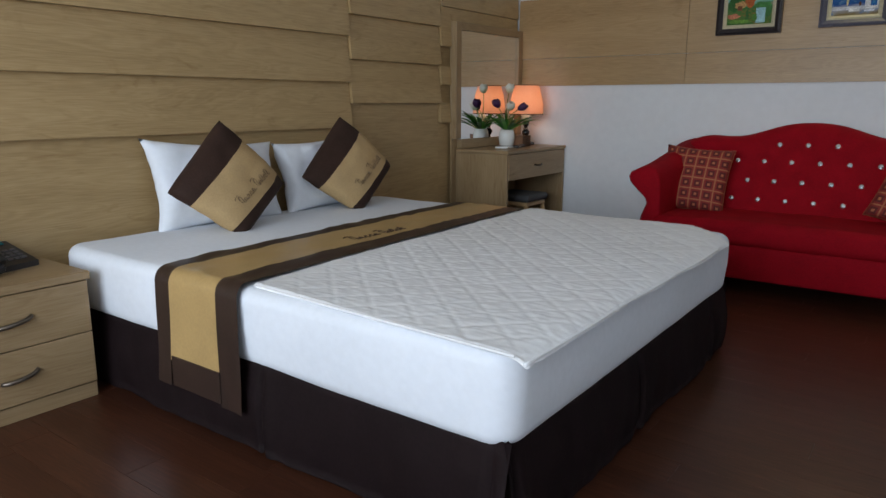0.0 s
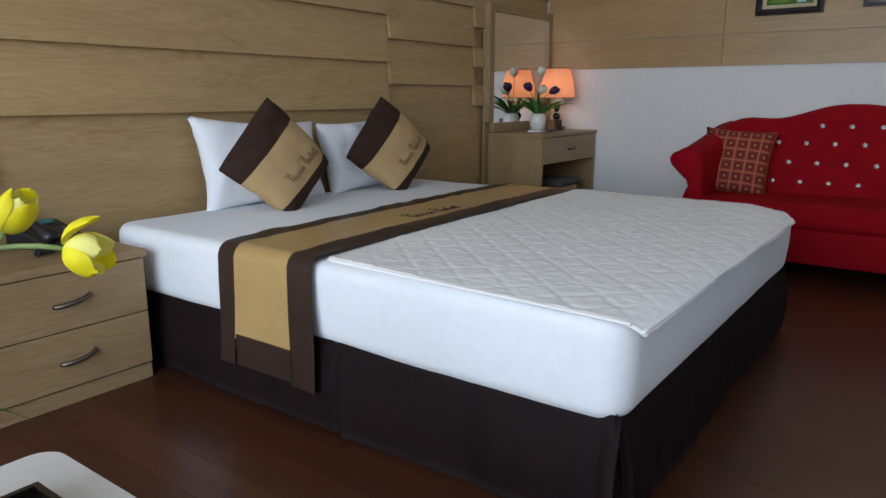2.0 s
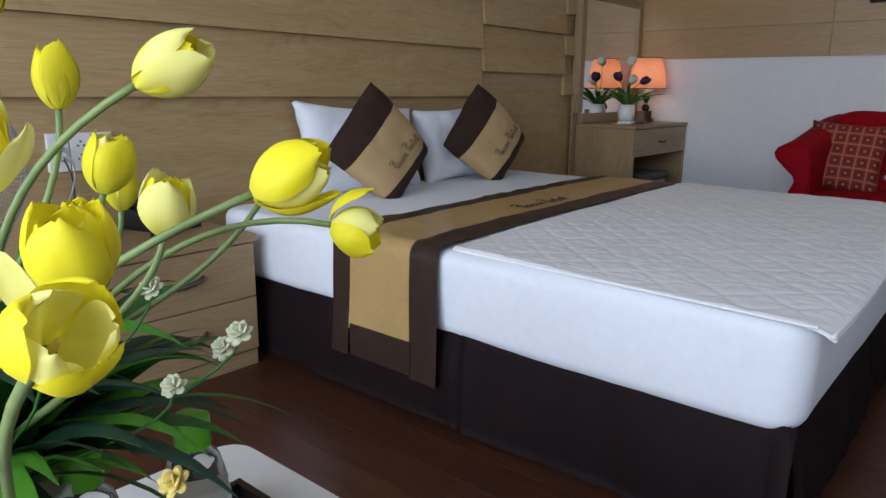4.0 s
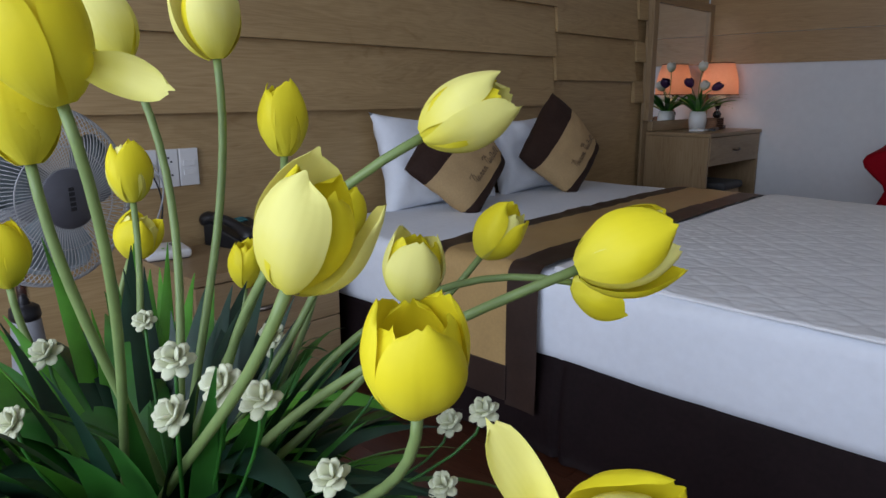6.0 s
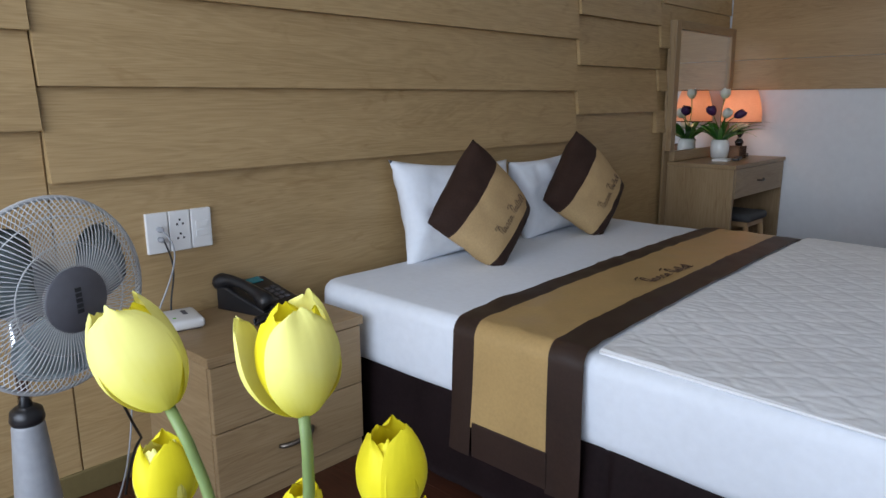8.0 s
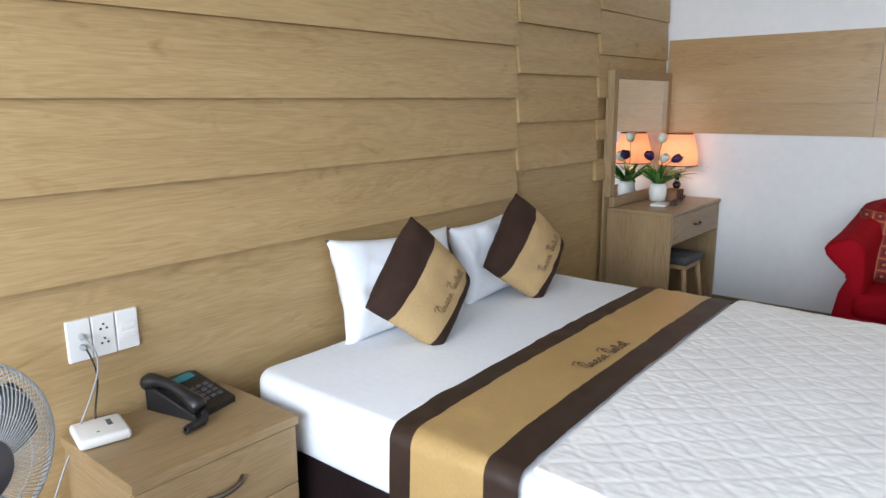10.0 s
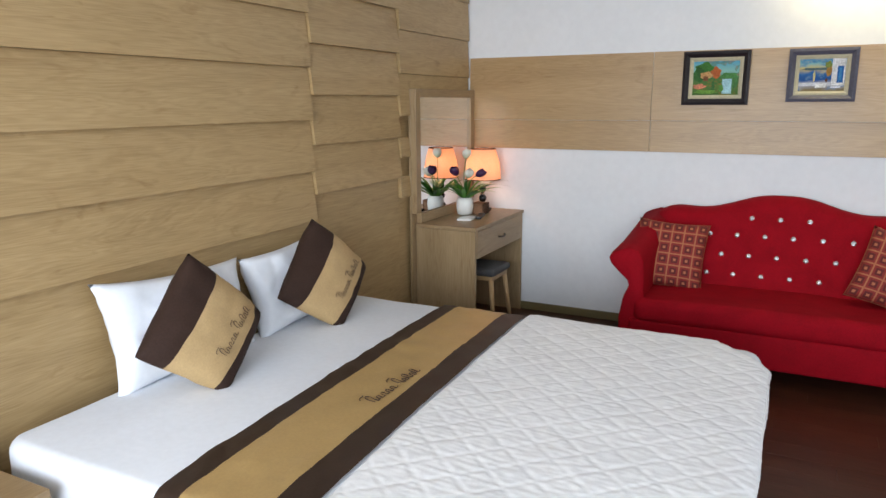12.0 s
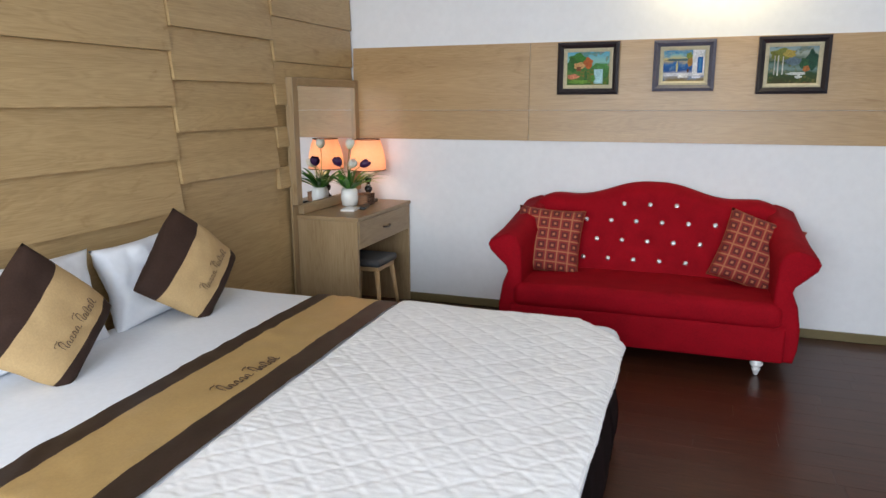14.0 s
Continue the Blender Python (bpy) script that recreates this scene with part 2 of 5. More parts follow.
def part(name, bm, material, parent=None, label="", smooth=False, m=None):
    """Links a bmesh as one mesh object under a thing or a part."""
    me = bpy.data.meshes.new(name)
    bmesh.ops.recalc_face_normals(bm, faces=bm.faces)
    bm.to_mesh(me)
    bm.free()
    me.materials.append(material)
    if smooth:
        me.polygons.foreach_set("use_smooth", [True] * len(me.polygons))
    ob = new(name, me)
    if parent:
        ob.parent = parent
    if m is not None:
        ob.matrix_basis = m
    return tagged(ob, label)


def add_box(bm, x0, x1, y0, y1, z0, z1, r=0.0, seg=2):
    """An axis-parallel box with rounded edges."""
    res = bmesh.ops.create_cube(bm, size=1)
    vs = res["verts"]
    for v in vs:
        v.co = Vector((x0 + (v.co.x + 0.5) * (x1 - x0), y0 + (v.co.y + 0.5) * (y1 - y0), z0 + (v.co.z + 0.5) * (z1 - z0)))
    if r:
        edges = list({e for v in vs for e in v.link_edges})
        bmesh.ops.bevel(bm, geom=edges, offset=r, segments=seg, affect="EDGES", profile=0.5)
    return bm


def box(*a, **k):
    return add_box(bmesh.new(), *a, **k)


def lathe(profile, seg=32, bm=None):
    """A body turned round z from (radius, height) pairs."""
    bm = bm or bmesh.new()
    rings = []
    for r, z in profile:
        rings.append([bm.verts.new((r * math.cos(2 * math.pi * i / seg), r * math.sin(2 * math.pi * i / seg), z)) for i in range(seg)])
    for a, b in zip(rings, rings[1:]):
        for i in range(seg):
            bm.faces.new((a[i], a[(i + 1) % seg], b[(i + 1) % seg], b[i]))
    if profile[0][0] > 1e-4:
        bm.faces.new(rings[0][::-1])
    if profile[-1][0] > 1e-4:
        bm.faces.new(rings[-1])
    bmesh.ops.remove_doubles(bm, verts=bm.verts, dist=1e-6)
    return bm


def tube(points, radius, seg=8, bm=None, closed=False):
    """A round bar along points; radius may be a list."""
    bm = bm or bmesh.new()
    pts = [Vector(p) for p in points]
    n = len(pts)
    rad = radius if isinstance(radius, (list, tuple)) else [radius] * n
    side = None
    rings = []
    for i, p in enumerate(pts):
        if closed:
            d = pts[(i + 1) % n] - pts[i - 1]
        else:
            d = pts[min(i + 1, n - 1)] - pts[max(i - 1, 0)]
        d.normalize()
        if side is None:
            side = d.orthogonal().normalized()
        side = (side - d * side.dot(d)).normalized()
        up = d.cross(side)
        rings.append([bm.verts.new(p + rad[i] * (math.cos(2 * math.pi * k / seg) * side + math.sin(2 * math.pi * k / seg) * up)) for k in range(seg)])
    pairs = list(zip(rings, rings[1:])) + ([(rings[-1], rings[0])] if closed else [])
    for a, b in pairs:
        for k in range(seg):
            bm.faces.new((a[k], a[(k + 1) % seg], b[(k + 1) % seg], b[k]))
    if not closed:
        bm.faces.new(rings[0][::-1]), bm.faces.new(rings[-1])
    return bm


def bezier(p0, p1, p2, p3, n=16):
    p0, p1, p2, p3 = map(Vector, (p0, p1, p2, p3))
    return [p0 * (1 - t) ** 3 + 3 * p1 * t * (1 - t) ** 2 + 3 * p2 * t * t * (1 - t) + p3 * t**3 for t in [i / n for i in range(n + 1)]]


def prism(outline, depth, axis="y", r=0.0, seg=3):
    """A closed outline of (a, b) pairs pushed through depth = (d0, d1) along an axis, with rounded rims."""
    bm = bmesh.new()
    put = {"y": lambda a, b, d: (a, d, b), "x": lambda a, b, d: (d, a, b), "z": lambda a, b, d: (a, b, d)}[axis]
    lo = [bm.verts.new(put(a, b, depth[0])) for a, b in outline]
    hi = [bm.verts.new(put(a, b, depth[1])) for a, b in outline]
    n = len(outline)
    f0, f1 = bm.faces.new(lo), bm.faces.new(hi[::-1])
    for i in range(n):
        bm.faces.new((lo[i], hi[i], hi[(i + 1) % n], lo[(i + 1) % n]))
    if r:
        edges = list(f0.edges) + list(f1.edges)
        bmesh.ops.bevel(bm, geom=edges, offset=r, segments=seg, affect="EDGES", profile=0.5)
    return bm


def pillow_mesh(w, h, t, u0=0.0, u1=1.0, n=20, seed=0, lump=0.006, tips=0.10, blunt=0.0):
    """A stuffed cushion in the xy plane, cut to the stretch u0..u1 of its width; corners drawn out to tips."""
    bm = bmesh.new()
    uvl = bm.loops.layers.uv.new("UVMap")
    us = [u0 + (u1 - u0) * i / max(3, round(n * (u1 - u0))) for i in range(max(3, round(n * (u1 - u0))) + 1)]
    vs = [j / n for j in range(n + 1)]

    def place(u, v, s):
        a, b = 2 * u - 1, 2 * v - 1
        fat = (max(0.0, 1 - a**4) ** 0.6) * (max(0.0, 1 - b**4) ** 0.6)
        fat = (max(0.0, (1 - a * a) * (1 - b * b)) ** 0.42) * 0.85 + fat * 0.15
        pull_x = 1 - tips * (1 - b * b) * a * a * 0.6
        pull_y = 1 - tips * (1 - a * a) * b * b * 0.6
        round_off = 1 - blunt * abs(a * b) ** 3
        x, y = a * w / 2 * pull_x * round_off, b * h / 2 * pull_y * round_off
        wob = lump * noise.noise((x * 9 + seed, y * 9, s * 3.0 + seed)) + 0.5 * lump * noise.noise((x * 24, y * 24 + seed, s))
        return Vector((x, y, s * (t / 2 * fat + wob * min(1, fat * 2))))

    for s in (1, -1):
        grid = [[bm.verts.new(place(u, v, s)) for v in vs] for u in us]
        for i in range(len(us) - 1):
            for j in range(n):
                f = bm.faces.new((grid[i][j], grid[i + 1][j], grid[i + 1][j + 1], grid[i][j + 1]))
                for lp, (uu, vv) in zip(f.loops, ((us[i], vs[j]), (us[i + 1], vs[j]), (us[i + 1], vs[j + 1]), (us[i], vs[j + 1]))):
                    lp[uvl].uv = (uu, vv)
    bmesh.ops.remove_doubles(bm, verts=bm.verts, dist=1e-5)
    return bm


def axes_matrix(at, u, v):
    """A pose whose x runs along u and y near v."""
    u = Vector(u).normalized()
    w = u.cross(Vector(v)).normalized()
    v = w.cross(u)
    m = Matrix((u, v, w)).transposed().to_4x4()
    m.translation = at
    return m


def warp(bm, w, h, corners, origin):
    """Bends a cushion lying in xy onto four corners: top, right, left, bottom of its hanging square."""
    t, rr, ll, b = map(Vector, corners)
    for v in bm.verts:
        u, k = v.co.x / w + 0.5, 0.5 - v.co.y / h
        p = t * (1 - u) * (1 - k) + rr * u * (1 - k) + ll * (1 - u) * k + b * u * k
        du = (rr - t) * (1 - k) + (b - ll) * k
        dk = (ll - t) * (1 - u) + (b - rr) * u
        v.co = p + dk.cross(du).normalized() * v.co.z - Vector(origin)
    return bm


# ---- structure ----
def structure(name, bm, material, label, parent=None):
    return tagged(part(name, bm, material, parent), label, "", "", "structure")


ROOM_X, ROOM_Y, TOP = 4.3, -6.9, 2.75
floor = structure("floor", box(-0.15, ROOM_X + 0.15, ROOM_Y - 0.15, 0.15, -0.08, -0.004), seam_dark, "dark reddish-brown wooden plank floor with a soft sheen")
ceiling = structure("ceiling", box(-0.15, ROOM_X + 0.15, ROOM_Y - 0.15, 0.15, TOP, TOP + 0.1), white_ceiling, "plain white painted ceiling")
wall_west = structure("wall_west", box(-0.15, 0.0, ROOM_Y - 0.15, 0.15, -0.08, TOP), oak_wall, "wall clad in overlapping horizontal oak boards")
wall_north = structure("wall_north", box(0.0, ROOM_X, 0.02, 0.15, -0.08, TOP), white_wall, "white painted wall with an oak band of boards")
wall_east = structure("wall_east", box(ROOM_X, ROOM_X + 0.15, ROOM_Y - 0.15, 0.15, -0.08, TOP), white_wall, "plain white painted wall")
bm = box(0.0, 0.3, ROOM_Y - 0.15, ROOM_Y, -0.08, TOP)
add_box(bm, 3.5, ROOM_X, ROOM_Y - 0.15, ROOM_Y, -0.08, TOP)
add_box(bm, 0.3, 3.5, ROOM_Y - 0.15, ROOM_Y, -0.08, 0.35)
add_box(bm, 0.3, 3.5, ROOM_Y - 0.15, ROOM_Y, 2.35, TOP)
wall_south = structure("wall_south", bm, white_wall, "white painted wall with a wide window")
window_1 = tagged(new("window_1"), "wide white-framed window that lets in daylight", "window", "", "structure")
window_1.location = (1.9, ROOM_Y - 0.09, 0.35)
for i, (x0, x1) in enumerate(((-1.6, -1.55), (-0.55, -0.51), (0.51, 0.55), (1.55, 1.6))):
    part("window_frame", box(x0, x1, -0.03, 0.03, 0.05, 1.95, r=0.005), white_gloss, window_1)
part("window_frame", box(-1.6, 1.6, -0.03, 0.03, 0.0, 0.05, r=0.005), white_gloss, window_1)
part("window_frame", box(-1.6, 1.6, -0.03, 0.03, 1.95, 2.0, r=0.005), white_gloss, window_1)
for x0, x1 in ((-1.55, -0.55), (-0.51, 0.51), (0.55, 1.55)):
    pane = part("pane", box(x0, x1, -0.004, 0.004, 0.05, 1.95), pane_glass, window_1)
    pane.visible_shadow = False

baseboard = structure("baseboard", box(0.0, ROOM_X, 0.003, 0.02, 0.0, 0.055, r=0.004), skirting_paint, "low olive-brown painted skirting board")
structure("baseboard", box(0.002, 0.016, ROOM_Y, -4.05, 0.0, 0.075, r=0.004), skirting_paint, "low olive-brown painted skirting board")


def clapboard(y0, y1, z0, z1, thick=0.034, top=0.007):
    """An oak board whose lower edge stands proud; local origin at its lower corner."""
    bm = bmesh.new()
    h, w = z1 - z0, y1 - y0
    pts = ((0.0, 0.0), (thick, 0.0), (thick, 0.004), (top, h), (0.0, h))
    lo = [bm.verts.new((x, 0, z)) for x, z in pts]
    hi = [bm.verts.new((x, w, z)) for x, z in pts]
    bm.faces.new(lo), bm.faces.new(hi[::-1])
    for i in range(5):
        bm.faces.new((lo[i], hi[i], hi[(i + 1) % 5], lo[(i + 1) % 5]))
    return bm


G = 0.003
columns = [
    (-6.88, -4.234, [1.028, 1.273, 1.518, 1.763, 2.008, 2.253, 2.498, 2.745]),
    (-4.234, -1.803, [0.893, 1.139, 1.385, 1.631, 1.877, 2.123, 2.369, 2.615, 2.745]),
    (-1.803, -0.968, [1.024, 1.264, 1.504, 1.744, 1.984, 2.224, 2.464, 2.745]),
]
for y0, y1, zs in columns:
    for z0, z1 in zip(zs, zs[1:]):
        ob = part("board", clapboard(y0 + G, y1 - G, z0, z1 - 0.001), oak_wall, wall_west)
        ob.location = (0.002, y0 + G, z0)
    ob = part("board", clapboard(y0 + G, y1 - G, 0.0, zs[0] - 0.002, 0.006, 0.005), oak_wall, wall_west)
    ob.location = (0.002, y0 + G, 0.0)
for z0, z1 in ((0.900, 1.028), (1.142, 1.259), (1.385, 1.629), (1.631, 1.875), (1.877, 2.123), (2.125, 2.369), (2.371, 2.745)):
    ob = part("board", clapboard(-0.968 + G, -0.004, z0, z1, 0.03, 0.020), oak_wall, wall_west)
    ob.location = (0.002, -0.968 + G, z0)

# oak band over the sofa: two rows, jointed once
for x0, x1 in ((0.034, 1.284), (1.287, 3.72), (3.723, ROOM_X - 0.003)):
    for z0, z1, t0, t1 in ((1.150, 1.343, 0.016, 0.008), (1.345, 1.762, 0.020, 0.008)):
        bm = clapboard(0, x1 - x0, 0, z1 - z0, t0, t1)
        bmesh.ops.rotate(bm, verts=bm.verts, cent=(0, 0, 0), matrix=Matrix.Rotation(radians(-90), 3, "Z"))
        ob = part("board", bm, oak_band, wall_north)
        ob.location = (x0, 0.019, z0)


# ---- bed ----
BX0, BX1, BY0, BY1, BZ = 0.10, 2.075, -3.475, -1.685, 0.505
bed = thing("bed", (1.08, -2.595, 0.0), "double bed with white fitted sheet and dark brown valance", "bed")
to_bed = Matrix.Translation((-1.08, 2.595, 0))


def bed_part(name, bm, material, parent, label="", smooth=False):
    bmesh.ops.transform(bm, matrix=to_bed, verts=bm.verts)
    return part(name, bm, material, parent, label, smooth)


bed_part("base", box(BX0 + 0.03, BX1 - 0.03, BY0 + 0.03, BY1 - 0.03, 0.02, 0.31, r=0.02), seam_dark, bed)


def mattress_mesh():
    bm = box(BX0, BX1, BY0, BY1, 0.262, BZ)
    bmesh.ops.bevel(bm, geom=[e for e in bm.edges if abs(e.verts[0].co.z - e.verts[1].co.z) > 0.1], offset=0.075, segments=7, affect="EDGES", profile=0.5)
    bmesh.ops.bevel(bm, geom=[e for e in bm.edges if abs(e.verts[0].co.z - e.verts[1].co.z) < 0.01 and len({round(f.normal.z, 1) for f in e.link_faces}) > 1], offset=0.04, segments=5, affect="EDGES", profile=0.5)
    bmesh.ops.subdivide_edges(bm, edges=[e for e in bm.edges if e.calc_length() > 0.3], cuts=50, use_grid_fill=True)
    bmesh.ops.subdivide_edges(bm, edges=[e for e in bm.edges if e.calc_length() > 0.1], cuts=5, use_grid_fill=True)
    for v in bm.verts:
        n_ = noise.noise((v.co.x * 5, v.co.y * 5, v.co.z * 7)) * 0.005
        low = max(0.0, (0.38 - v.co.z) / 0.11)
        tuck = noise.noise((v.co.x * 2.5 + 4, v.co.y * 2.5, 0.0)) * 0.008 * low
        out = Vector((v.co.x - 1.09, v.co.y + 2.595, 0)).normalized()
        v.co += out * (n_ - 0.012 * low) + Vector((0, 0, tuck + (n_ * 0.4)))
    return bm


bed_part("mattress", mattress_mesh(), linen, bed, "white mattress in a fitted sheet", True)


def skirt_mesh(a, b, normal, pleats, seed):
    """A hanging cloth from a to b with a few box pleats and soft folds."""
    bm = bmesh.new()
    a, b, nv = Vector(a), Vector(b), Vector(normal)
    length, cols, rows = (b - a).length, 160, 8
    grid = []
    for i in range(cols + 1):
        s = i / cols * length
        col = []
        for j in range(rows + 1):
            f = j / rows
            z = 0.290 * (1 - f) + 0.006 * f
            d = (0.016 * noise.noise((s * 4 + seed, f * 0.7, seed)) + 0.007 * noise.noise((s * 13 + seed, f * 1.3, seed))) * (0.35 + f)
            for q in pleats:
                d += -0.022 * math.exp(-(((s - q) / 0.007) ** 2)) * min(1, f * 3) + 0.012 * math.exp(-(((s - q - 0.03) / 0.02) ** 2)) * f
            p = a.lerp(b, i / cols) + nv * (d - 0.012 + 0.026 * math.sin(math.pi * 0.75 * f))
            col.append(bm.verts.new((p.x, p.y, z)))
        grid.append(col)
    for i in range(cols):
        for j in range(rows):
            bm.faces.new((grid[i][j], grid[i + 1][j], grid[i + 1][j + 1], grid[i][j + 1]))
    bmesh.ops.solidify(bm, geom=bm.faces, thickness=0.003)
    return bm


bed_part("valance", skirt_mesh((BX0, BY0 + 0.012, 0), (BX1 - 0.01, BY0 + 0.012, 0), (0, -1, 0), (0.06, 1.13, 1.92), 1), skirt_cloth, bed, "", True)
bed_part("valance", skirt_mesh((BX1 - 0.012, BY0 + 0.012, 0), (BX1 - 0.012, BY1 - 0.012, 0), (1, 0, 0), (0.03, 0.80, 1.55), 5), skirt_cloth, bed, "", True)
bed_part("valance", skirt_mesh((BX0, BY1 - 0.012, 0), (BX1 - 0.01, BY1 - 0.012, 0), (0, 1, 0), (0.9,), 9), skirt_cloth, bed, "", True)


# quilted pad over the foot half
def quilt_mesh():
    bm = bmesh.new()
    x0, x1, y0, y1 = 1.125, 2.110, -3.445, -1.665
    nx, ny = 190, 330
    grid = []
    for i in range(nx + 1):
        row = []
        for j in range(ny + 1):
            u, v = i / nx, j / ny
            lead = 1.174 - 0.07 * v - 0.022 * math.sin(math.pi * v) ** 0.5 + 0.008 * noise.noise(((y0 + (y1 - y0) * v) * 3, 0.0, 7))
            x = lead + (x1 - lead) * u
            y = y0 + (y1 - y0) * v + (0.012 - 0.045 * u) * (1 - v) ** 4
            x += 0.004 * noise.noise((v * 70, 1, 0)) * (u > 0.99) + 0.012 * noise.noise((v * 5, 3, 0)) * u * u
            cut = max(0.0, (x - 2.0) + (y + 1.78) * 0.9)
            x, y = x - 0.5 * cut, y - 0.5 * cut
            a, b = (x * 0.92 + y) / 0.128, (x * 0.92 - y) / 0.128
            da, db = abs(a - round(a)), abs(b - round(b))

            def ridge(d):
                return math.exp(-((d / 0.07) ** 2)) - 0.55 * math.exp(-((d / 0.022) ** 2))

            puff = 0.0020 * (1 - max(ridge(da), ridge(db)))
            puff += 0.0014 * noise.noise((x * 34, y * 20, 0.3)) + 0.0013 * noise.noise((x * 18, y * 64, 4.0))
            z = BZ + 0.007 + puff + 0.006 * noise.noise((x * 3, y * 3, 1))
            over = max(0.0, x - (BX1 - 0.03))
            z -= over * over * 4.0 + cut * 0.08
            if j in (0, ny) or i in (0, nx):
                z -= 0.007
            row.append(bm.verts.new((x, y, z)))
        grid.append(row)
    for i in range(nx):
        for j in range(ny):
            bm.faces.new((grid[i][j], grid[i + 1][j], grid[i + 1][j + 1], grid[i][j + 1]))
    bmesh.ops.transform(bm, matrix=Matrix.Translation((-1.6, 2.58, -BZ)), verts=bm.verts)
    return bm


quilt = part("mattress_pad", quilt_mesh(), quilt_cloth, None, "", True)
quilt.location = (1.6, -2.58, BZ)
tagged(quilt, "white diamond-quilted mattress pad over the foot of the bed", "mattress pad")
near_hem = [(1.18 + 0.90 * k / 40 - 1.6, -3.433 - 0.045 * k / 40 + 2.58, 0.003) for k in range(41)]
foot_hem = [(2.106 + 0.012 * noise.noise((k / 60 * 4, 3, 0)) - 1.6, -3.445 + 1.42 * k / 60 - 0.033 * (1 - 0.8 * k / 60) ** 4 + 2.58, -0.010) for k in range(61)]
for hem in (near_hem, foot_hem):
    part("piping", tube(hem, 0.004, 6), quilt_cloth, quilt, "", True)


# runner: follows the near side up, over the bed and down the far side
def runner_strip(x0, x1, lo_near, lo_far, lift, seed, s_from=None, s_to=None):
    """One band of the runner across the bed; it hangs to lo_near and lo_far."""
    bm = bmesh.new()
    path = []
    r, yn, yf, top = 0.05, BY0 - 0.020, BY1 + 0.020, BZ + 0.012
    for k in range(13):
        path.append((yn, lo_near + (top - r - lo_near) * k / 12))
    for k in range(1, 9):
        a = math.pi / 2 * k / 8
        path.append((yn + r * (1 - math.cos(a)), top - r + r * math.sin(a)))
    for k in range(1, 61):
        path.append((yn + r + (yf - yn - 2 * r) * k / 60, top))
    for k in range(1, 9):
        a = math.pi / 2 * k / 8
        path.append((yf - r + r * math.sin(a), top - r * (1 - math.cos(a))))
    for k in range(1, 7):
        path.append((yf, top - r - (top - r - lo_far) * k / 6))
    cols = 10
    grid = []
    for k, (y, z) in enumerate(path):
        f = max(0, min(1, (y - yn) / (yf - yn)))
        row = []
        for i in range(cols + 1):
            x = x0 + (x1 - x0) * i / cols
            hang = max(0, (0.46 - z) / 0.3) if y < -3.4 else 0
            xx = x - 0.07 * f - 0.022 * math.sin(math.pi * f) ** 0.5 * (1 if f < 0.97 else 0) + 0.008 * noise.noise((y * 3, 0.0, 7)) - hang * (0.01 if x < 0.96 else -0.004)
            flat = 0.005 * noise.noise((xx * 9, y * 5, 2.0)) + 0.005 * noise.noise((xx * 20 + y * 12, y * 13, 5.0))
            if 8 < k < 90 and z > BZ - 0.05:
                row.append(bm.verts.new((xx, y, z + lift + max(-0.002, flat))))
            else:
                side = -1 if y < -2.6 else 1
                row.append(bm.verts.new((xx, y + side * (lift + 0.012 * hang * (0.5 + noise.noise((xx * 9, z * 4, 3)))), z)))
        grid.append(row)
    for a, b in zip(grid, grid[1:]):
        for i in range(cols):
            bm.faces.new((a[i], a[i + 1], b[i + 1], b[i]))
    bmesh.ops.transform(bm, matrix=Matrix.Translation((-0.96, 2.595, -BZ)), verts=bm.verts)
    return bm


runner = thing("bed_runner", (0.96, -2.595, BZ), "dark brown and gold satin bed runner with embroidered lettering", "bed runner")
part("brown_band", runner_strip(0.756, 0.834, 0.135, 0.2, 0.0, 1), brown_satin, runner, "dark brown satin border", True)
part("gold_band", runner_strip(0.833, 1.072, 0.222, 0.25, 0.0005, 1), gold_satin, runner, "gold satin centre", True)
part("brown_band", runner_strip(1.071, 1.172, 0.125, 0.2, 0.001, 1), brown_satin, runner, "dark brown satin border", True)
bm = box(-0.125, 0.122, -0.910, -0.9045, -0.368, -0.268, r=0.002)
part("brown_hem", bm, brown_satin, runner)


def script_strokes(length, height, seed):
    """Cursive-looking strokes along x in the xy plane, as plain marks of the lettering's size."""
    rnd = random.Random(seed)
    bm = bmesh.new()
    words = ((0.0, 0.48, 5), (0.56, 1.0, 5))
    for a, b, letters in words:
        step = (b - a) / letters * length
        for k in range(letters):
            x = (a * length) + k * step
            tall = height if k == 0 else (height * 0.8 if (b == 1.0 and k in (2, 4)) else height * 0.45)
            lean = 0.35
            pts = bezier((x, 0.1 * tall, 0), (x - 0.1 * step, tall, 0), (x + 0.4 * step + lean * tall, 1.2 * tall, 0), (x + 0.35 * step + lean * tall * 0.6, 0.55 * tall, 0), 8)
            pts += bezier(pts[-1], (x + 0.3 * step, 0.2 * tall, 0), (x + 0.5 * step, -0.15 * tall, 0), (x + step, 0.1 * height, 0), 8)[1:]
            tube(pts, [height * 0.026 * (0.6 + 0.8 * abs(math.sin(i * 0.4 + k))) for i in range(len(pts))], 5, bm)
            if k == 0:
                tube(bezier((x - 0.5 * step, 0.9 * tall, 0), (x, 1.25 * tall, 0), (x + 0.5 * step, 0.95 * tall, 0), (x + 0.75 * step, 1.15 * tall, 0), 8), height * 0.03, 5, bm)
    return bm


part("lettering", script_strokes(0.30, 0.06, 3), script_ink, runner, "dark brown embroidered lettering", m=axes_matrix((0.025, -0.20, 0.0165), (0, 1, 0), (-1, 0, 0)))

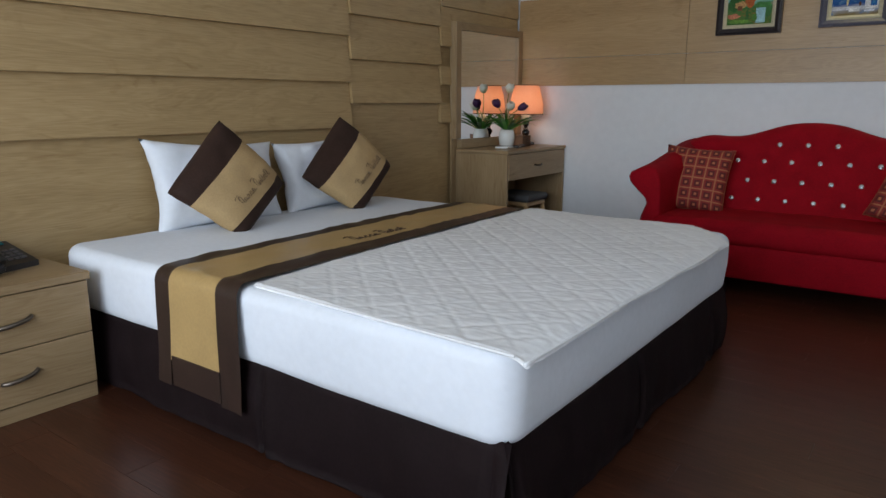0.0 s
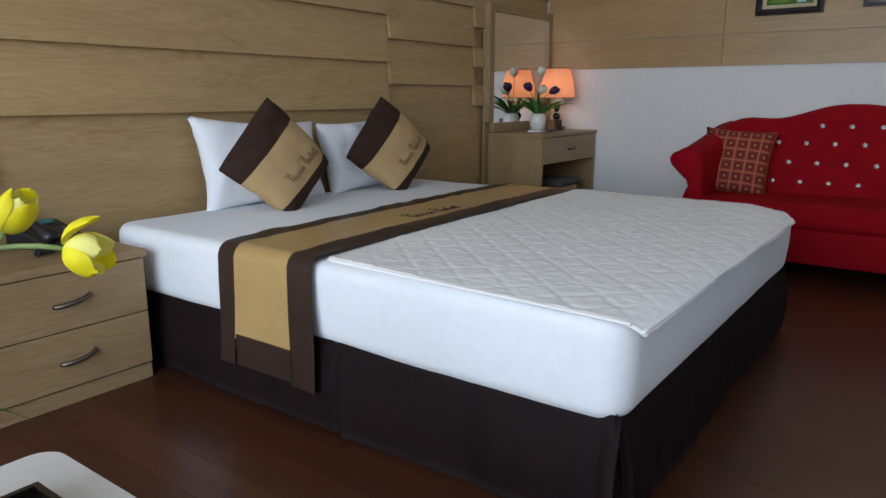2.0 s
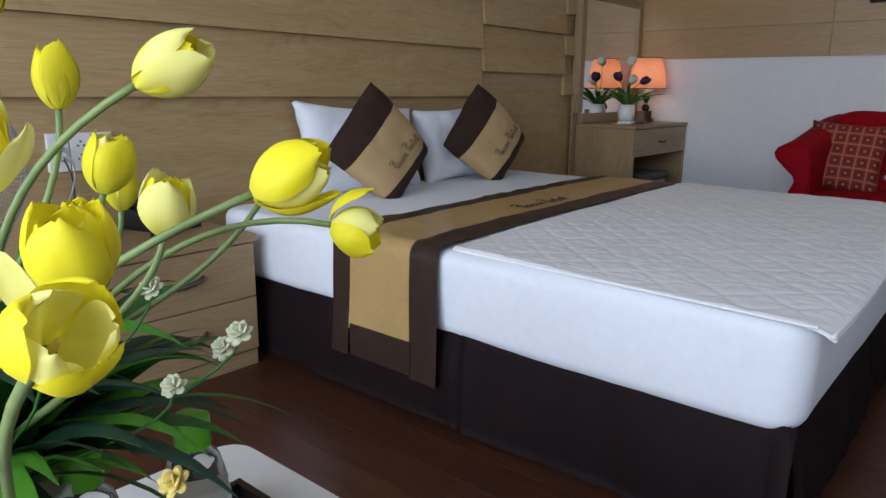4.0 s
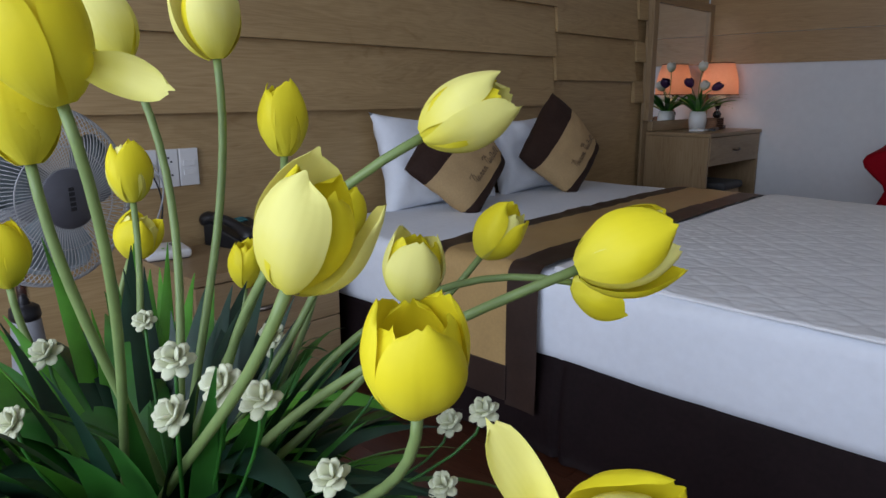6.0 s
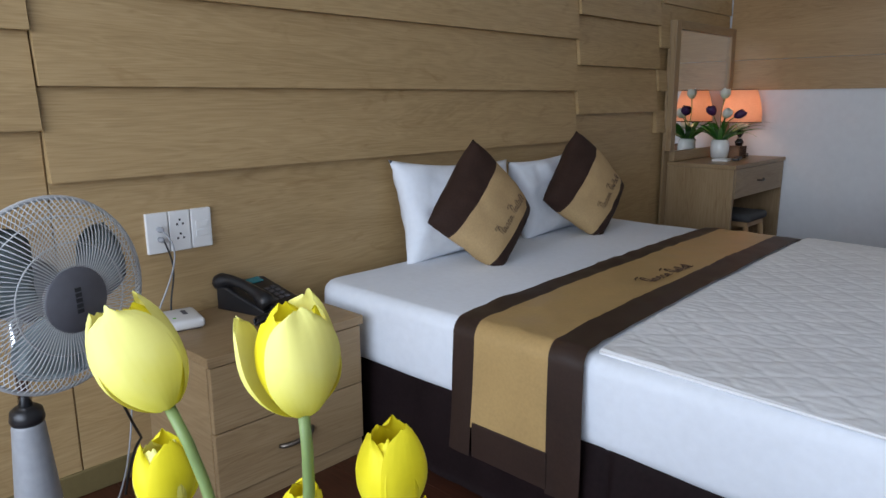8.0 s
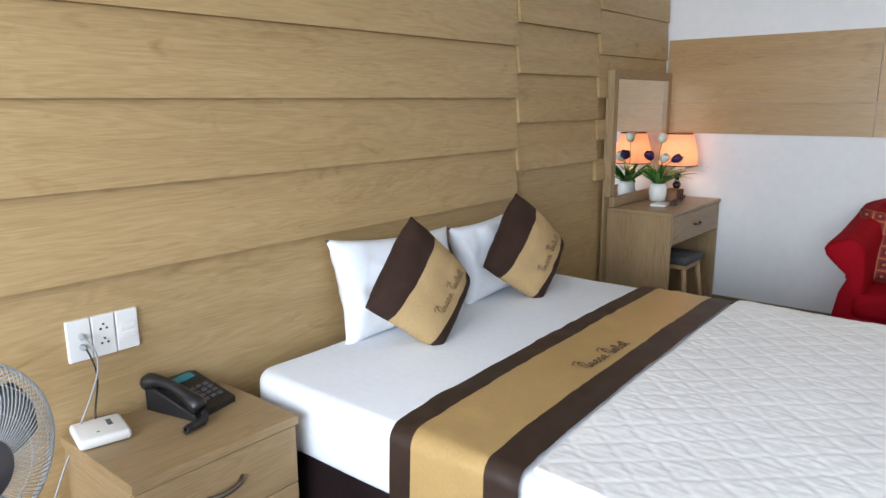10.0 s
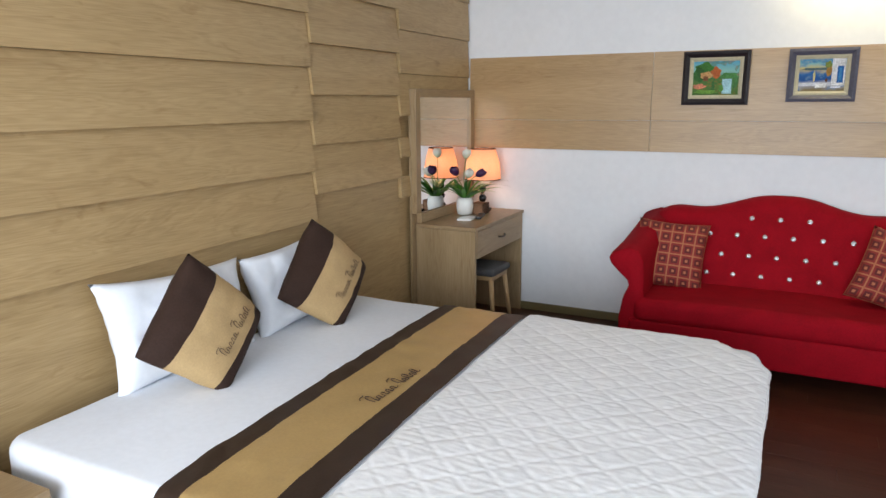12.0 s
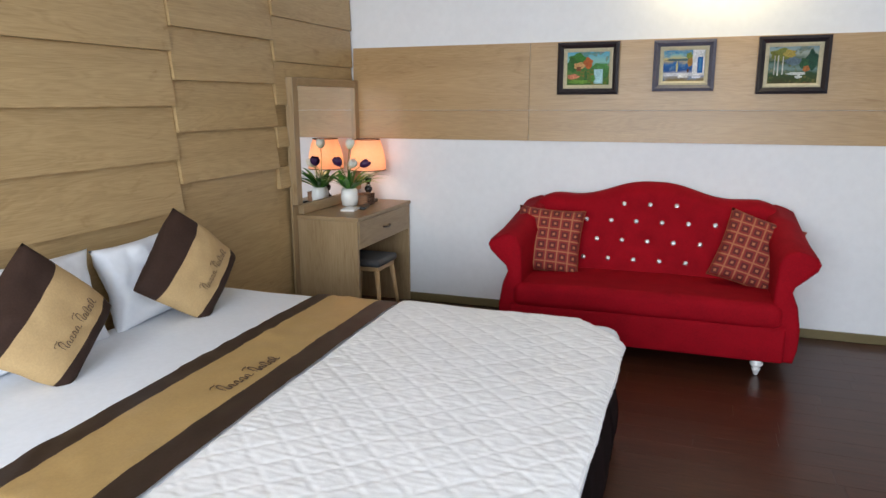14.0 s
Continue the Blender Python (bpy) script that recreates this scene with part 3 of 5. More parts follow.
# ---- pillows and cushions ----
def white_pillow(corners, seed):
    at = Vector(corners[0]).lerp(Vector(corners[3]), 0.5)
    bm_ = warp(pillow_mesh(0.62, 0.42, 0.165, seed=seed, lump=0.018, tips=0.2, n=28), 0.62, 0.42, corners, at)
    ob = part("pillow", bm_, linen, None, "", True)
    ob.location = at
    tagged(ob, "plump white pillow leaning against the oak wall", "pillow", "white pillows on the bed")


white_pillow(((0.075, -3.112, 0.884), (0.10, -2.45, 0.845), (0.165, -3.115, 0.487), (0.19, -2.46, 0.487)), 3)
white_pillow(((0.105, -2.452, 0.834), (0.08, -1.85, 0.868), (0.195, -2.44, 0.487), (0.175, -1.86, 0.487)), 8)


def gold_cushion(corners, seed):
    """A square cushion standing on one corner; its wide dark band runs from the top to the near corner."""
    w = h = 0.40
    at = Vector(corners[0]).lerp(Vector(corners[3]), 0.5)
    ob = tagged(new("cushion"), "square brown and gold cushion with embroidered lettering propped on a pillow", "cushion", "gold cushions on the bed")
    ob.location = at
    for name, u0, u1, mt, lb in (("brown_band", 0.0, 0.30, brown_cloth, "dark brown cloth band"), ("gold_band", 0.30, 0.83, gold_cloth, "gold cloth centre"), ("brown_band", 0.83, 1.0, brown_cloth, "dark brown cloth band")):
        part(name, warp(pillow_mesh(w, h, 0.15, u0, u1, 26, seed, lump=0.009, tips=0.08, blunt=0.06), w, h, corners, at), mt, ob, lb, True)
    bm_ = script_strokes(0.21, 0.045, 5)
    bmesh.ops.transform(bm_, matrix=axes_matrix((0.085, -0.10, 0.0765), (0, 1, 0), (-1, 0, 0)), verts=bm_.verts)
    part("lettering", warp(bm_, w, h, corners, at), script_ink, ob, "dark brown embroidered lettering")


gold_cushion(((0.252, -2.845, 0.972), (0.314, -2.548, 0.664), (0.310, -3.165, 0.680), (0.442, -2.890, 0.470)), 2)
gold_cushion(((0.204, -2.080, 0.975), (0.282, -1.758, 0.686), (0.262, -2.425, 0.675), (0.397, -2.135, 0.470)), 6)

# ---- bedside cabinet ----
cab = thing("bedside_cabinet", (0.21, -3.785, 0.0), "light oak bedside cabinet with two drawers", "bedside cabinet")
part("top", box(-0.205, 0.207, -0.255, 0.255, 0.432, 0.460, r=0.003), oak_y, cab)
part("body", box(-0.203, 0.182, -0.248, 0.248, 0.055, 0.431, r=0.002), oak_x, cab)
part("plinth", box(-0.20, 0.188, -0.25, 0.25, 0.0, 0.054, r=0.002), oak_y, cab)
for z0, z1 in ((0.062, 0.243), (0.247, 0.428)):
    d = part("drawer", box(0.184, 0.201, -0.246, 0.246, z0, z1, r=0.002), oak_y, cab)
    zc = (z0 + z1) / 2
    part("handle", tube(bezier((0.200, -0.055, zc - 0.01), (0.235, -0.04, zc - 0.006), (0.235, 0.04, zc + 0.006), (0.200, 0.055, zc + 0.01), 14), 0.0075, 8), brushed, d, "curved brushed metal handle", True)

# telephone
phone = thing("telephone", (0.108, -3.695, 0.460), "black desk telephone with a small blue display", "telephone", rz=14)
part("body", prism([(-0.10, 0.0), (0.10, 0.0), (0.10, 0.02), (-0.06, 0.075), (-0.10, 0.07)], (-0.085, 0.085), "y", r=0.006), black_plastic, phone)
part("display", box(-0.014, 0.014, -0.02, 0.055, -0.001, 0.002), lcd, phone, "blue display", m=pose(-0.048, 0.0, 0.0735, 0, 19, 0))
keys = bmesh.new()
for i in range(4):
    for j in range(3):
        add_box(keys, 0.005 + i * 0.020, 0.018 + i * 0.020, -0.012 + j * 0.026, 0.006 + j * 0.026, 0.0, 0.005, r=0.001)
part("keypad", keys, dark_grey, phone, m=pose(-0.005, 0.005, 0.0545, 0, 19, 0))
hs = tube(bezier((-0.11, -0.062, 0.075), (-0.07, -0.062, 0.115), (0.05, -0.062, 0.080), (0.10, -0.062, 0.035), 14), [0.026, 0.028, 0.026, 0.021, 0.018, 0.017, 0.016, 0.016, 0.016, 0.017, 0.018, 0.021, 0.026, 0.028, 0.025], 10)
part("handset", hs, black_plastic, phone, "", True)
cord = []
for i in range(140):
    f = i / 139
    c = bezier((0.11, -0.06, 0.02), (0.16, -0.08, 0.012), (0.12, -0.12, 0.012), (0.135, -0.155, 0.012), 139)[i]
    cord.append(c + Vector((0.010 * math.cos(i * 1.1), 0.004 * math.sin(i * 1.1), 0.010 * math.sin(i * 1.1) + 0.004)))
part("coiled_cord", tube(cord, 0.0032, 5), black_plastic, phone, "", True)

router = thing("router", (0.10, -3.968, 0.460), "small white router box with a dark slot", "router", rz=-12)
part("case", box(-0.062, 0.062, -0.06, 0.06, 0.003, 0.030, r=0.010, seg=3), white_plastic, router, "", True)
router.scale = (1.12, 1.12, 1.1)
part("slot", box(-0.030, 0.006, 0.018, 0.030, 0.0295, 0.0315, r=0.0005), dark_grey, router)
part("foot", box(-0.05, 0.05, -0.05, 0.05, 0.0, 0.004), dark_grey, router)
part("indicator", lathe([(0.004, 0.0), (0.004, 0.001), (0.0, 0.0012)], 10), cap_green, router, "green indicator", m=pose(0.03, -0.01, 0.0305))

# sockets
for k, y0 in enumerate((-3.994, -3.926, -3.858)):
    plate = tagged(new("wall_socket"), ("white switch plate on the oak wall" if k == 2 else "white socket plate on the oak wall"), "wall socket", "socket plates")
    plate.location = (0.012, y0 + 0.033, 0.722)
    part("plate", box(-0.008, 0.006, -0.0325, 0.0325, -0.06, 0.06, r=0.003), white_plastic, plate)
    if k == 2:
        part("rocker", box(0.006, 0.0095, -0.02, 0.02, 0.004, 0.022, r=0.001), white_gloss, plate)
        part("rocker", box(0.006, 0.0095, -0.02, 0.02, -0.024, -0.006, r=0.001), white_gloss, plate)
    elif k == 1:
        for zz in (0.02, -0.022):
            for yy, dz in ((-0.009, 0.0), (0.009, 0.0), (0.0, 0.013)):
                part("hole", box(0.006, 0.0068, yy - 0.003, yy + 0.003, zz + dz - 0.003, zz + dz + 0.003), black_plastic, plate)
    else:
        for zz in (0.012, -0.018):
            part("plug", lathe([(0.008, 0.0), (0.009, 0.012), (0.004, 0.024), (0.0, 0.024)], 12), grey_plastic, plate, "grey plug", True, m=pose(0.006, 0.004, zz, 0, 90, 0))
part_cable = tube(bezier((0.040, -3.955, 0.70), (0.06, -3.92, 0.60), (0.02, -3.945, 0.56), (0.045, -3.955, 0.485), 20), 0.0028, 6)
c = tagged(part("cable", part_cable, cable_black), "thin black cable hanging from the socket", "cable")
c = tagged(part("cable", tube(bezier((0.040, -3.960, 0.735), (0.10, -3.90, 0.66), (0.03, -3.97, 0.56), (0.03, -4.08, 0.30), 20) + bezier((0.03, -4.08, 0.30), (0.03, -4.10, 0.2), (0.08, -4.12, 0.03), (0.25, -4.28, 0.006), 16)[1:], 0.0028, 6), grey_plastic), "thin grey cable running down the wall", "cable")
c = tagged(part("cable", tube(bezier((0.40, -4.25, 0.42), (0.30, -4.15, 0.15), (0.16, -4.12, 0.30), (0.10, -4.16, 0.004), 24), 0.0035, 6), cable_black), "black fan cable drooping to the floor", "cable")

# ---- standing fan ----
FAN = Vector((0.605, -4.417, 0.744))
axis_f = Vector((0.954, 0.27, 0.02)).normalized()
fan_o = Vector((0.480, -4.462, 0.0))
fan = thing("standing_fan", fan_o, "grey standing fan with a wire guard, at rest", "fan")
part("foot", lathe([(0.17, 0.0), (0.175, 0.012), (0.16, 0.03), (0.07, 0.045), (0.055, 0.06)], 36), grey_plastic, fan, "", True)
part("column", lathe([(0.062, 0.03), (0.058, 0.10), (0.031, 0.455), (0.029, 0.465)], 24), grey_plastic, fan, "pale grey tapered column", True)
part("collar", lathe([(0.029, 0.46), (0.033, 0.47), (0.030, 0.49), (0.019, 0.498)], 24), black_plastic, fan, "", True)
part("pole", lathe([(0.013, 0.46), (0.013, 0.715)], 20), chrome, fan, "", True)
head = FAN - fan_o
fm = axes_matrix(head, Vector((0, 0, 1)).cross(axis_f), Vector((0, 0, 1)))
motor = part("motor", lathe([(0.0, -0.20), (0.05, -0.195), (0.065, -0.15), (0.065, -0.08), (0.045, -0.055), (0.0, -0.05)], 24), grey_plastic, fan, "", True, m=fm)
guard = part("guard", lathe([(0.046, 0.058), (0.062, 0.056), (0.064, 0.060), (0.058, 0.066), (0.0, 0.070)], 32), dark_grey, fan, "dark grey hub badge", True, m=fm)
RF = 0.184
for k, s in enumerate((1, -1)):
    pts = []
    for j in range(8):
        f = j / 7
        r, aa = 0.058 + (RF - 0.058) * f, 0.35 * s * f * (1 - 0.4 * f)
        pts.append((r * math.cos(aa), r * math.sin(aa), s * (0.058 * (1 - f**3.2)) + 0.004 * s))
    wire = part("wire", tube(pts, 0.0011, 4), wire_grey, fan, m=fm)
    for i in range(1, 100):
        ob = new("wire", wire.data)
        ob.parent, ob.matrix_basis = fan, fm @ pose(0, 0, 0, 0, 0, 3.6 * i)
for r, z in ((RF, 0.0), (0.152, 0.030), (0.105, 0.050)):
    part("ring", tube([(r * math.cos(2 * math.pi * i / 56), r * math.sin(2 * math.pi * i / 56), z) for i in range(56)], 0.0045 if r == RF else 0.0016, 6, closed=True), wire_grey, fan, "", True, m=fm)
for k in range(3):
    bm = bmesh.new()
    grid = []
    for i in range(9):
        f = i / 8
        r = 0.045 + 0.118 * f
        half = 0.30 + 0.42 * math.sin(math.pi * min(1, f * 0.8 + 0.1))
        grid.append([bm.verts.new((r * math.cos(t * half), r * math.sin(t * half), 0.022 * t * (1 - 0.4 * f))) for t in (-1, -0.5, 0, 0.5, 1)])
    for a_, b_ in zip(grid, grid[1:]):
        for j in range(4):
            bm.faces.new((a_[j], b_[j], b_[j + 1], a_[j + 1]))
    bmesh.ops.solidify(bm, geom=bm.faces, thickness=0.002)
    part("blade", bm, blade_grey, fan, "smoky plastic blade", True, m=fm @ pose(0, 0, 0, 0, 0, 120 * k + 25))
marks = bmesh.new()
for i in range(5):
    add_box(marks, -0.024 + i * 0.0102, -0.0165 + i * 0.0102, -0.006, 0.006, 0.0, 0.0012)
part("badge_marks", marks, black_plastic, fan, "plain dark marks", m=fm @ pose(0, 0, 0.0695, 0, 0, 92))

# ---- dressing table ----
DT = 0.722
dresser = thing("dressing_table", (0.23, -0.40, 0.0), "light oak dressing table with one drawer and a tall mirror", "dressing table")
part("top", box(-0.195, 0.222, -0.412, 0.408, DT - 0.022, DT, r=0.003), oak_y, dresser)
part("side", box(-0.195, 0.213, -0.408, -0.388, 0.0, DT - 0.023, r=0.002), oak_z, dresser)
part("side", box(-0.195, 0.213, 0.385, 0.405, 0.0, DT - 0.023, r=0.002), oak_z, dresser)
part("apron", box(-0.19, 0.195, -0.387, 0.384, 0.525, 0.54), oak_y, dresser)
dd = part("drawer", box(0.190, 0.2165, -0.386, 0.383, 0.527, DT - 0.026, r=0.002), oak_y, dresser)
part("handle", tube(bezier((0.2165, -0.05, 0.612), (0.242, -0.035, 0.605), (0.242, 0.035, 0.605), (0.2165, 0.05, 0.612), 12), 0.0055, 8), bronze, dd, "small dark metal handle", True)
part("back_board", box(-0.212, -0.197, -0.455, 0.405, 0.0, 1.545, r=0.002), oak_z, dresser)
for y0, y1, z0, z1, mt in ((-0.455, -0.395, 0.79, 1.545, oak_z), (0.345, 0.405, 0.79, 1.545, oak_z), (-0.394, 0.344, 1.495, 1.545, oak_y), (-0.394, 0.344, DT + 0.002, 0.785, oak_y)):
    part("mirror_frame", box(-0.196, -0.160, y0, y1, z0, z1, r=0.003), mt, dresser)
part("mirror", box(-0.1955, -0.176, -0.394, 0.344, 0.786, 1.494), mirror_glass, dresser, "clear mirror glass")

stool = thing("stool", (0.31, -0.40, 0.0), "low wooden stool with a grey padded seat", "stool")
part("seat", box(-0.15, 0.15, -0.15, 0.15, 0.355, 0.405, r=0.022, seg=4), stool_felt, stool, "grey padded cloth seat", True)
part("frame", box(-0.13, 0.13, -0.13, 0.13, 0.325, 0.354, r=0.004), stool_wood, stool)
for sx in (-1, 1):
    for sy in (-1, 1):
        part("leg", tube([(sx * 0.115, sy * 0.115, 0.33), (sx * 0.15, sy * 0.15, 0.0)], [0.017, 0.013], 10), stool_wood, stool, "", True)

lamp = thing("table_lamp", (0.215, -0.175, DT), "table lamp with a lit orange shade and black turned foot", "table lamp")
part("foot", box(-0.048, 0.048, -0.048, 0.048, 0.0, 0.026, r=0.005), lamp_black, lamp)
part("stem", lathe([(0.030, 0.026), (0.032, 0.034), (0.016, 0.050), (0.012, 0.062), (0.026, 0.085), (0.028, 0.10), (0.014, 0.118), (0.011, 0.13), (0.022, 0.15), (0.024, 0.17), (0.012, 0.185), (0.008, 0.20), (0.008, 0.26)], 24), lamp_black, lamp, "", True)
part("ring", lathe([(0.016, 0.116), (0.018, 0.12), (0.016, 0.126)], 24), chrome, lamp, "", True)
prof = [(0.122 - 0.037 * f + 0.010 * math.sin(math.pi * f), 0.225 + 0.205 * f) for f in [i / 8 for i in range(9)]]
bm = bmesh.new()
rings = [[bm.verts.new((r * (1 + 0.004 * math.cos(i * 8 * math.pi / 8)) * math.cos(2 * math.pi * i / 64), r * math.sin(2 * math.pi * i / 64), z)) for i in range(64)] for r, z in prof]
for a_, b_ in zip(rings, rings[1:]):
    for i in range(64):
        bm.faces.new((a_[i], a_[(i + 1) % 64], b_[(i + 1) % 64], b_[i]))
shade = part("shade", bm, orange_shade, lamp, "pleated orange cloth shade", True)
for r, z in (prof[0], prof[-1]):
    part("trim", tube([(r * math.cos(2 * math.pi * i / 48), r * math.sin(2 * math.pi * i / 48), z) for i in range(48)], 0.003, 6, closed=True), brown_cloth, shade, "dark brown trim", True)

vase = thing("flower_vase", (0.165, -0.36, DT), "white ceramic vase with purple and white artificial tulips", "flower vase")
part("pot", lathe([(0.026, 0.0), (0.036, 0.006), (0.041, 0.05), (0.038, 0.085), (0.032, 0.10), (0.029, 0.10), (0.030, 0.08), (0.0, 0.075)], 28), ceramic, vase, "white ceramic pot", True)


def strap_leaf(base, direction, length, width, droop, seed, bm=None):
    """A long pointed leaf that arches over."""
    bm = bm or bmesh.new()
    d = Vector(direction).normalized()
    flat = Vector((d.x, d.y, 0))
    flat = flat.normalized() if flat.length > 1e-3 else Vector((1, 0, 0))
    across = Vector((-flat.y, flat.x, 0))
    p, n_ = Vector(base), 12
    rows = []
    for i in range(n_ + 1):
        f = i / n_
        w = width * (0.45 + 0.55 * math.sin(math.pi * min(1.0, f * 0.9 + 0.12))) * (1 - f**4) + 0.0006
        up = across.cross(d).normalized()
        tw = math.sin(seed * 1.7 + f * 1.5) * 0.5
        c_ = across * math.cos(tw) + up * math.sin(tw)
        rows.append([bm.verts.new(p - c_ * w / 2 + up * 0.12 * w), bm.verts.new(p), bm.verts.new(p + c_ * w / 2 + up * 0.12 * w)])
        p = p + d * (length / n_)
        d = (d + Vector((0, 0, -droop * 2 / n_ * (0.3 + f))) + flat * 0.4 * droop / n_).normalized()
    for a_, b_ in zip(rows, rows[1:]):
        for k in range(2):
            bm.faces.new((a_[k], a_[k + 1], b_[k + 1], b_[k]))
    return bm


def petal_mesh(length, radius, around, tilt, seed, broad=1.0):
    """One silk tulip petal: a broad blunt shell on an egg-shaped cup round z, leaning out by tilt degrees from its base."""
    bm = bmesh.new()
    uvl = bm.loops.layers.uv.new("UVMap")
    rnd = random.Random(seed)
    ph, n_, mth = rnd.random() * 6, 16, 10
    lean = Matrix.Rotation(radians(tilt), 3, Vector((-math.sin(around), math.cos(around), 0)))
    grid = []
    for i in range(n_ + 1):
        s = i / n_
        r = radius * math.sin(math.pi * (0.05 + 0.80 * s**0.92)) ** 0.72
        half = broad * (0.62 + 0.50 * math.sin(math.pi * min(0.5, 0.12 + 0.75 * s)))
        if s > 0.55:
            half *= max(0.0, 1 - ((s - 0.55) / 0.452) ** 4.5) ** 0.5 * 0.82 + 0.18
        row = []
        for j in range(mth + 1):
            t = 2 * j / mth - 1
            a = around + t * half
            rr = r * (1 + 0.04 * t * t - 0.05 * (1 - abs(t)) ** 4 * (0.3 + s)) + 0.0007 * math.sin(ph + 4 * t + 5 * s)
            z = length * (s - 0.06 * t * t * s) + 0.0012 * math.sin(ph * 2 + 5 * t) * s * s
            row.append(bm.verts.new(lean @ Vector((rr * math.cos(a), rr * math.sin(a), z))))
        grid.append(row)
    for i in range(n_):
        for j in range(mth):
            f = bm.faces.new((grid[i][j], grid[i][j + 1], grid[i + 1][j + 1], grid[i + 1][j]))
            for lp, (ii, jj) in zip(f.loops, ((i, j), (i, j + 1), (i + 1, j + 1), (i + 1, j))):
                lp[uvl].uv = (jj / mth, ii / n_)
    return bm


def tulip(parent, start, centre, axis, length, radius, tilt, material, stem_mat, seed, stem_r=0.0032, bend=0.6, rise=None, stray=None):
    """A stem from start to the base of a head whose middle is centre; petals are parts of the head.
    stray = (direction, degrees): the petal nearest to that direction leans out further."""
    centre, axis, start = Vector(centre), Vector(axis).normalized(), Vector(start)
    base = centre - axis * length * 0.5
    span = (base - start).length
    up = rise if rise is not None else Vector((0, 0, span * 0.42)).lerp((base - start) * 0.42, 0.35)
    pts = bezier(start, start + up, base - axis * span * bend, base, 18)
    part("stem", tube(pts, [stem_r * (1.15 - 0.2 * i / 18) for i in range(19)], 8), stem_mat, parent, "", True)
    hm = axes_matrix(base, axis.orthogonal(), axis.cross(axis.orthogonal()))
    head_ = part("flower_head", lathe([(0.0, -0.001), (stem_r * 1.2, 0.0008), (stem_r * 1.3, length * 0.03), (0.0, length * 0.035)], 12), stem_mat, parent, "", True, m=hm)
    rnd = random.Random(seed)
    twist = rnd.random() * 6
    far = -1
    if stray:
        d = hm.to_3x3().inverted() @ Vector(stray[0])
        twist = math.atan2(d.y, d.x)
        far = 0
    for k in range(6):
        inner = k % 2
        o = tilt * (0.85 + 0.3 * rnd.random()) * (0.8 if inner else 1.0) + (stray[1] if k == far else 0)
        mt = material[k % len(material)]
        ln = length * (0.93 if inner else 1.0) * (0.96 + 0.07 * rnd.random())
        part("petal", petal_mesh(ln, radius * (0.88 if inner else 1.0), twist + k * math.pi / 3, o, seed * 10 + k, 0.85 if k == far else 1.0), mt, head_, "", True)
    return head_


for k, (dx, dy, z, ax, mt) in enumerate((
    (0.060, 0.050, 0.235, (0.7, 0.4, 0.6), (purple_petal,)), (-0.02, -0.07, 0.255, (-0.2, -0.4, 0.9), (purple_petal,)),
    (0.00, 0.02, 0.345, (0.1, 0.1, 1), (petal_white,)), (0.06, 0.10, 0.17, (0.6, 0.5, 0.5), (petal_white,)), (0.03, -0.02, 0.24, (0.4, -0.2, 0.9), (petal_white,)))):
    tulip(vase, (0, 0, 0.085), (dx, dy, z), ax, 0.056, 0.020, 4, mt, stem_green, 50 + k, 0.002)
rnd = random.Random(4)
for k in range(30):
    a = 2 * math.pi * k / 30 + rnd.random()
    part("leaf", strap_leaf((0.008 * math.cos(a), 0.008 * math.sin(a), 0.09), (math.cos(a) * 0.75, math.sin(a) * 0.75, 0.6 + 0.9 * rnd.random()), 0.16 + 0.09 * rnd.random(), 0.017, 0.6 + 0.6 * rnd.random(), k), leaf_light if k % 3 == 0 else leaf_mid, vase, "", True)

vase.scale = (1.42, 1.42, 1.18)
basket = thing("wicker_basket", (0.235, -0.275, DT), "small brown wicker box with a cane weave", "basket")
part("body", box(-0.042, 0.042, -0.055, 0.055, 0.0, 0.075, r=0.005), wicker, basket)
for k in range(6):
    z = 0.008 + k * 0.0125
    part("cane", tube([(0.0445, -0.057, z), (0.0445, 0.057, z), (-0.0445, 0.057, z), (-0.0445, -0.057, z)], 0.0035, 6, closed=True), wicker, basket, "", True)
for k in range(8):
    y = -0.049 + k * 0.014
    part("cane", tube([(0.0455, y, 0.0), (0.0455, y, 0.077)], 0.0028, 6), brown_cloth, basket, "", True)
book = thing("notepad", (0.255, -0.52, DT), "thin white notepad with a dark edge", "notepad", rz=8)
part("pages", box(-0.045, 0.045, -0.075, 0.06, 0.0, 0.012, r=0.002), white_gloss, book)
remote = thing("remote_control", (0.305, -0.42, DT), "black plastic remote control lying on the dressing table", "remote control", rz=15)
part("case", box(-0.02, 0.02, -0.085, 0.085, 0.0, 0.018, r=0.006), black_plastic, remote)

# ---- sofa ----
SX = 2.085
sofa = thing("sofa", (SX, -0.40, 0.0), "red velvet two-seat sofa with a buttoned wavy back", "sofa")


def back_top(x):
    """Height of the back's wavy edge over the seat's middle."""
    a = abs(x)
    hump = 0.098 * math.exp(-((a / 0.30) ** 2.6))
    lobe = 0.828 - 0.10 * max(0, (a - 0.56) / 0.22) ** 2.4
    return lobe + hump + 0.012 * math.exp(-(((a - 0.58) / 0.12) ** 2))


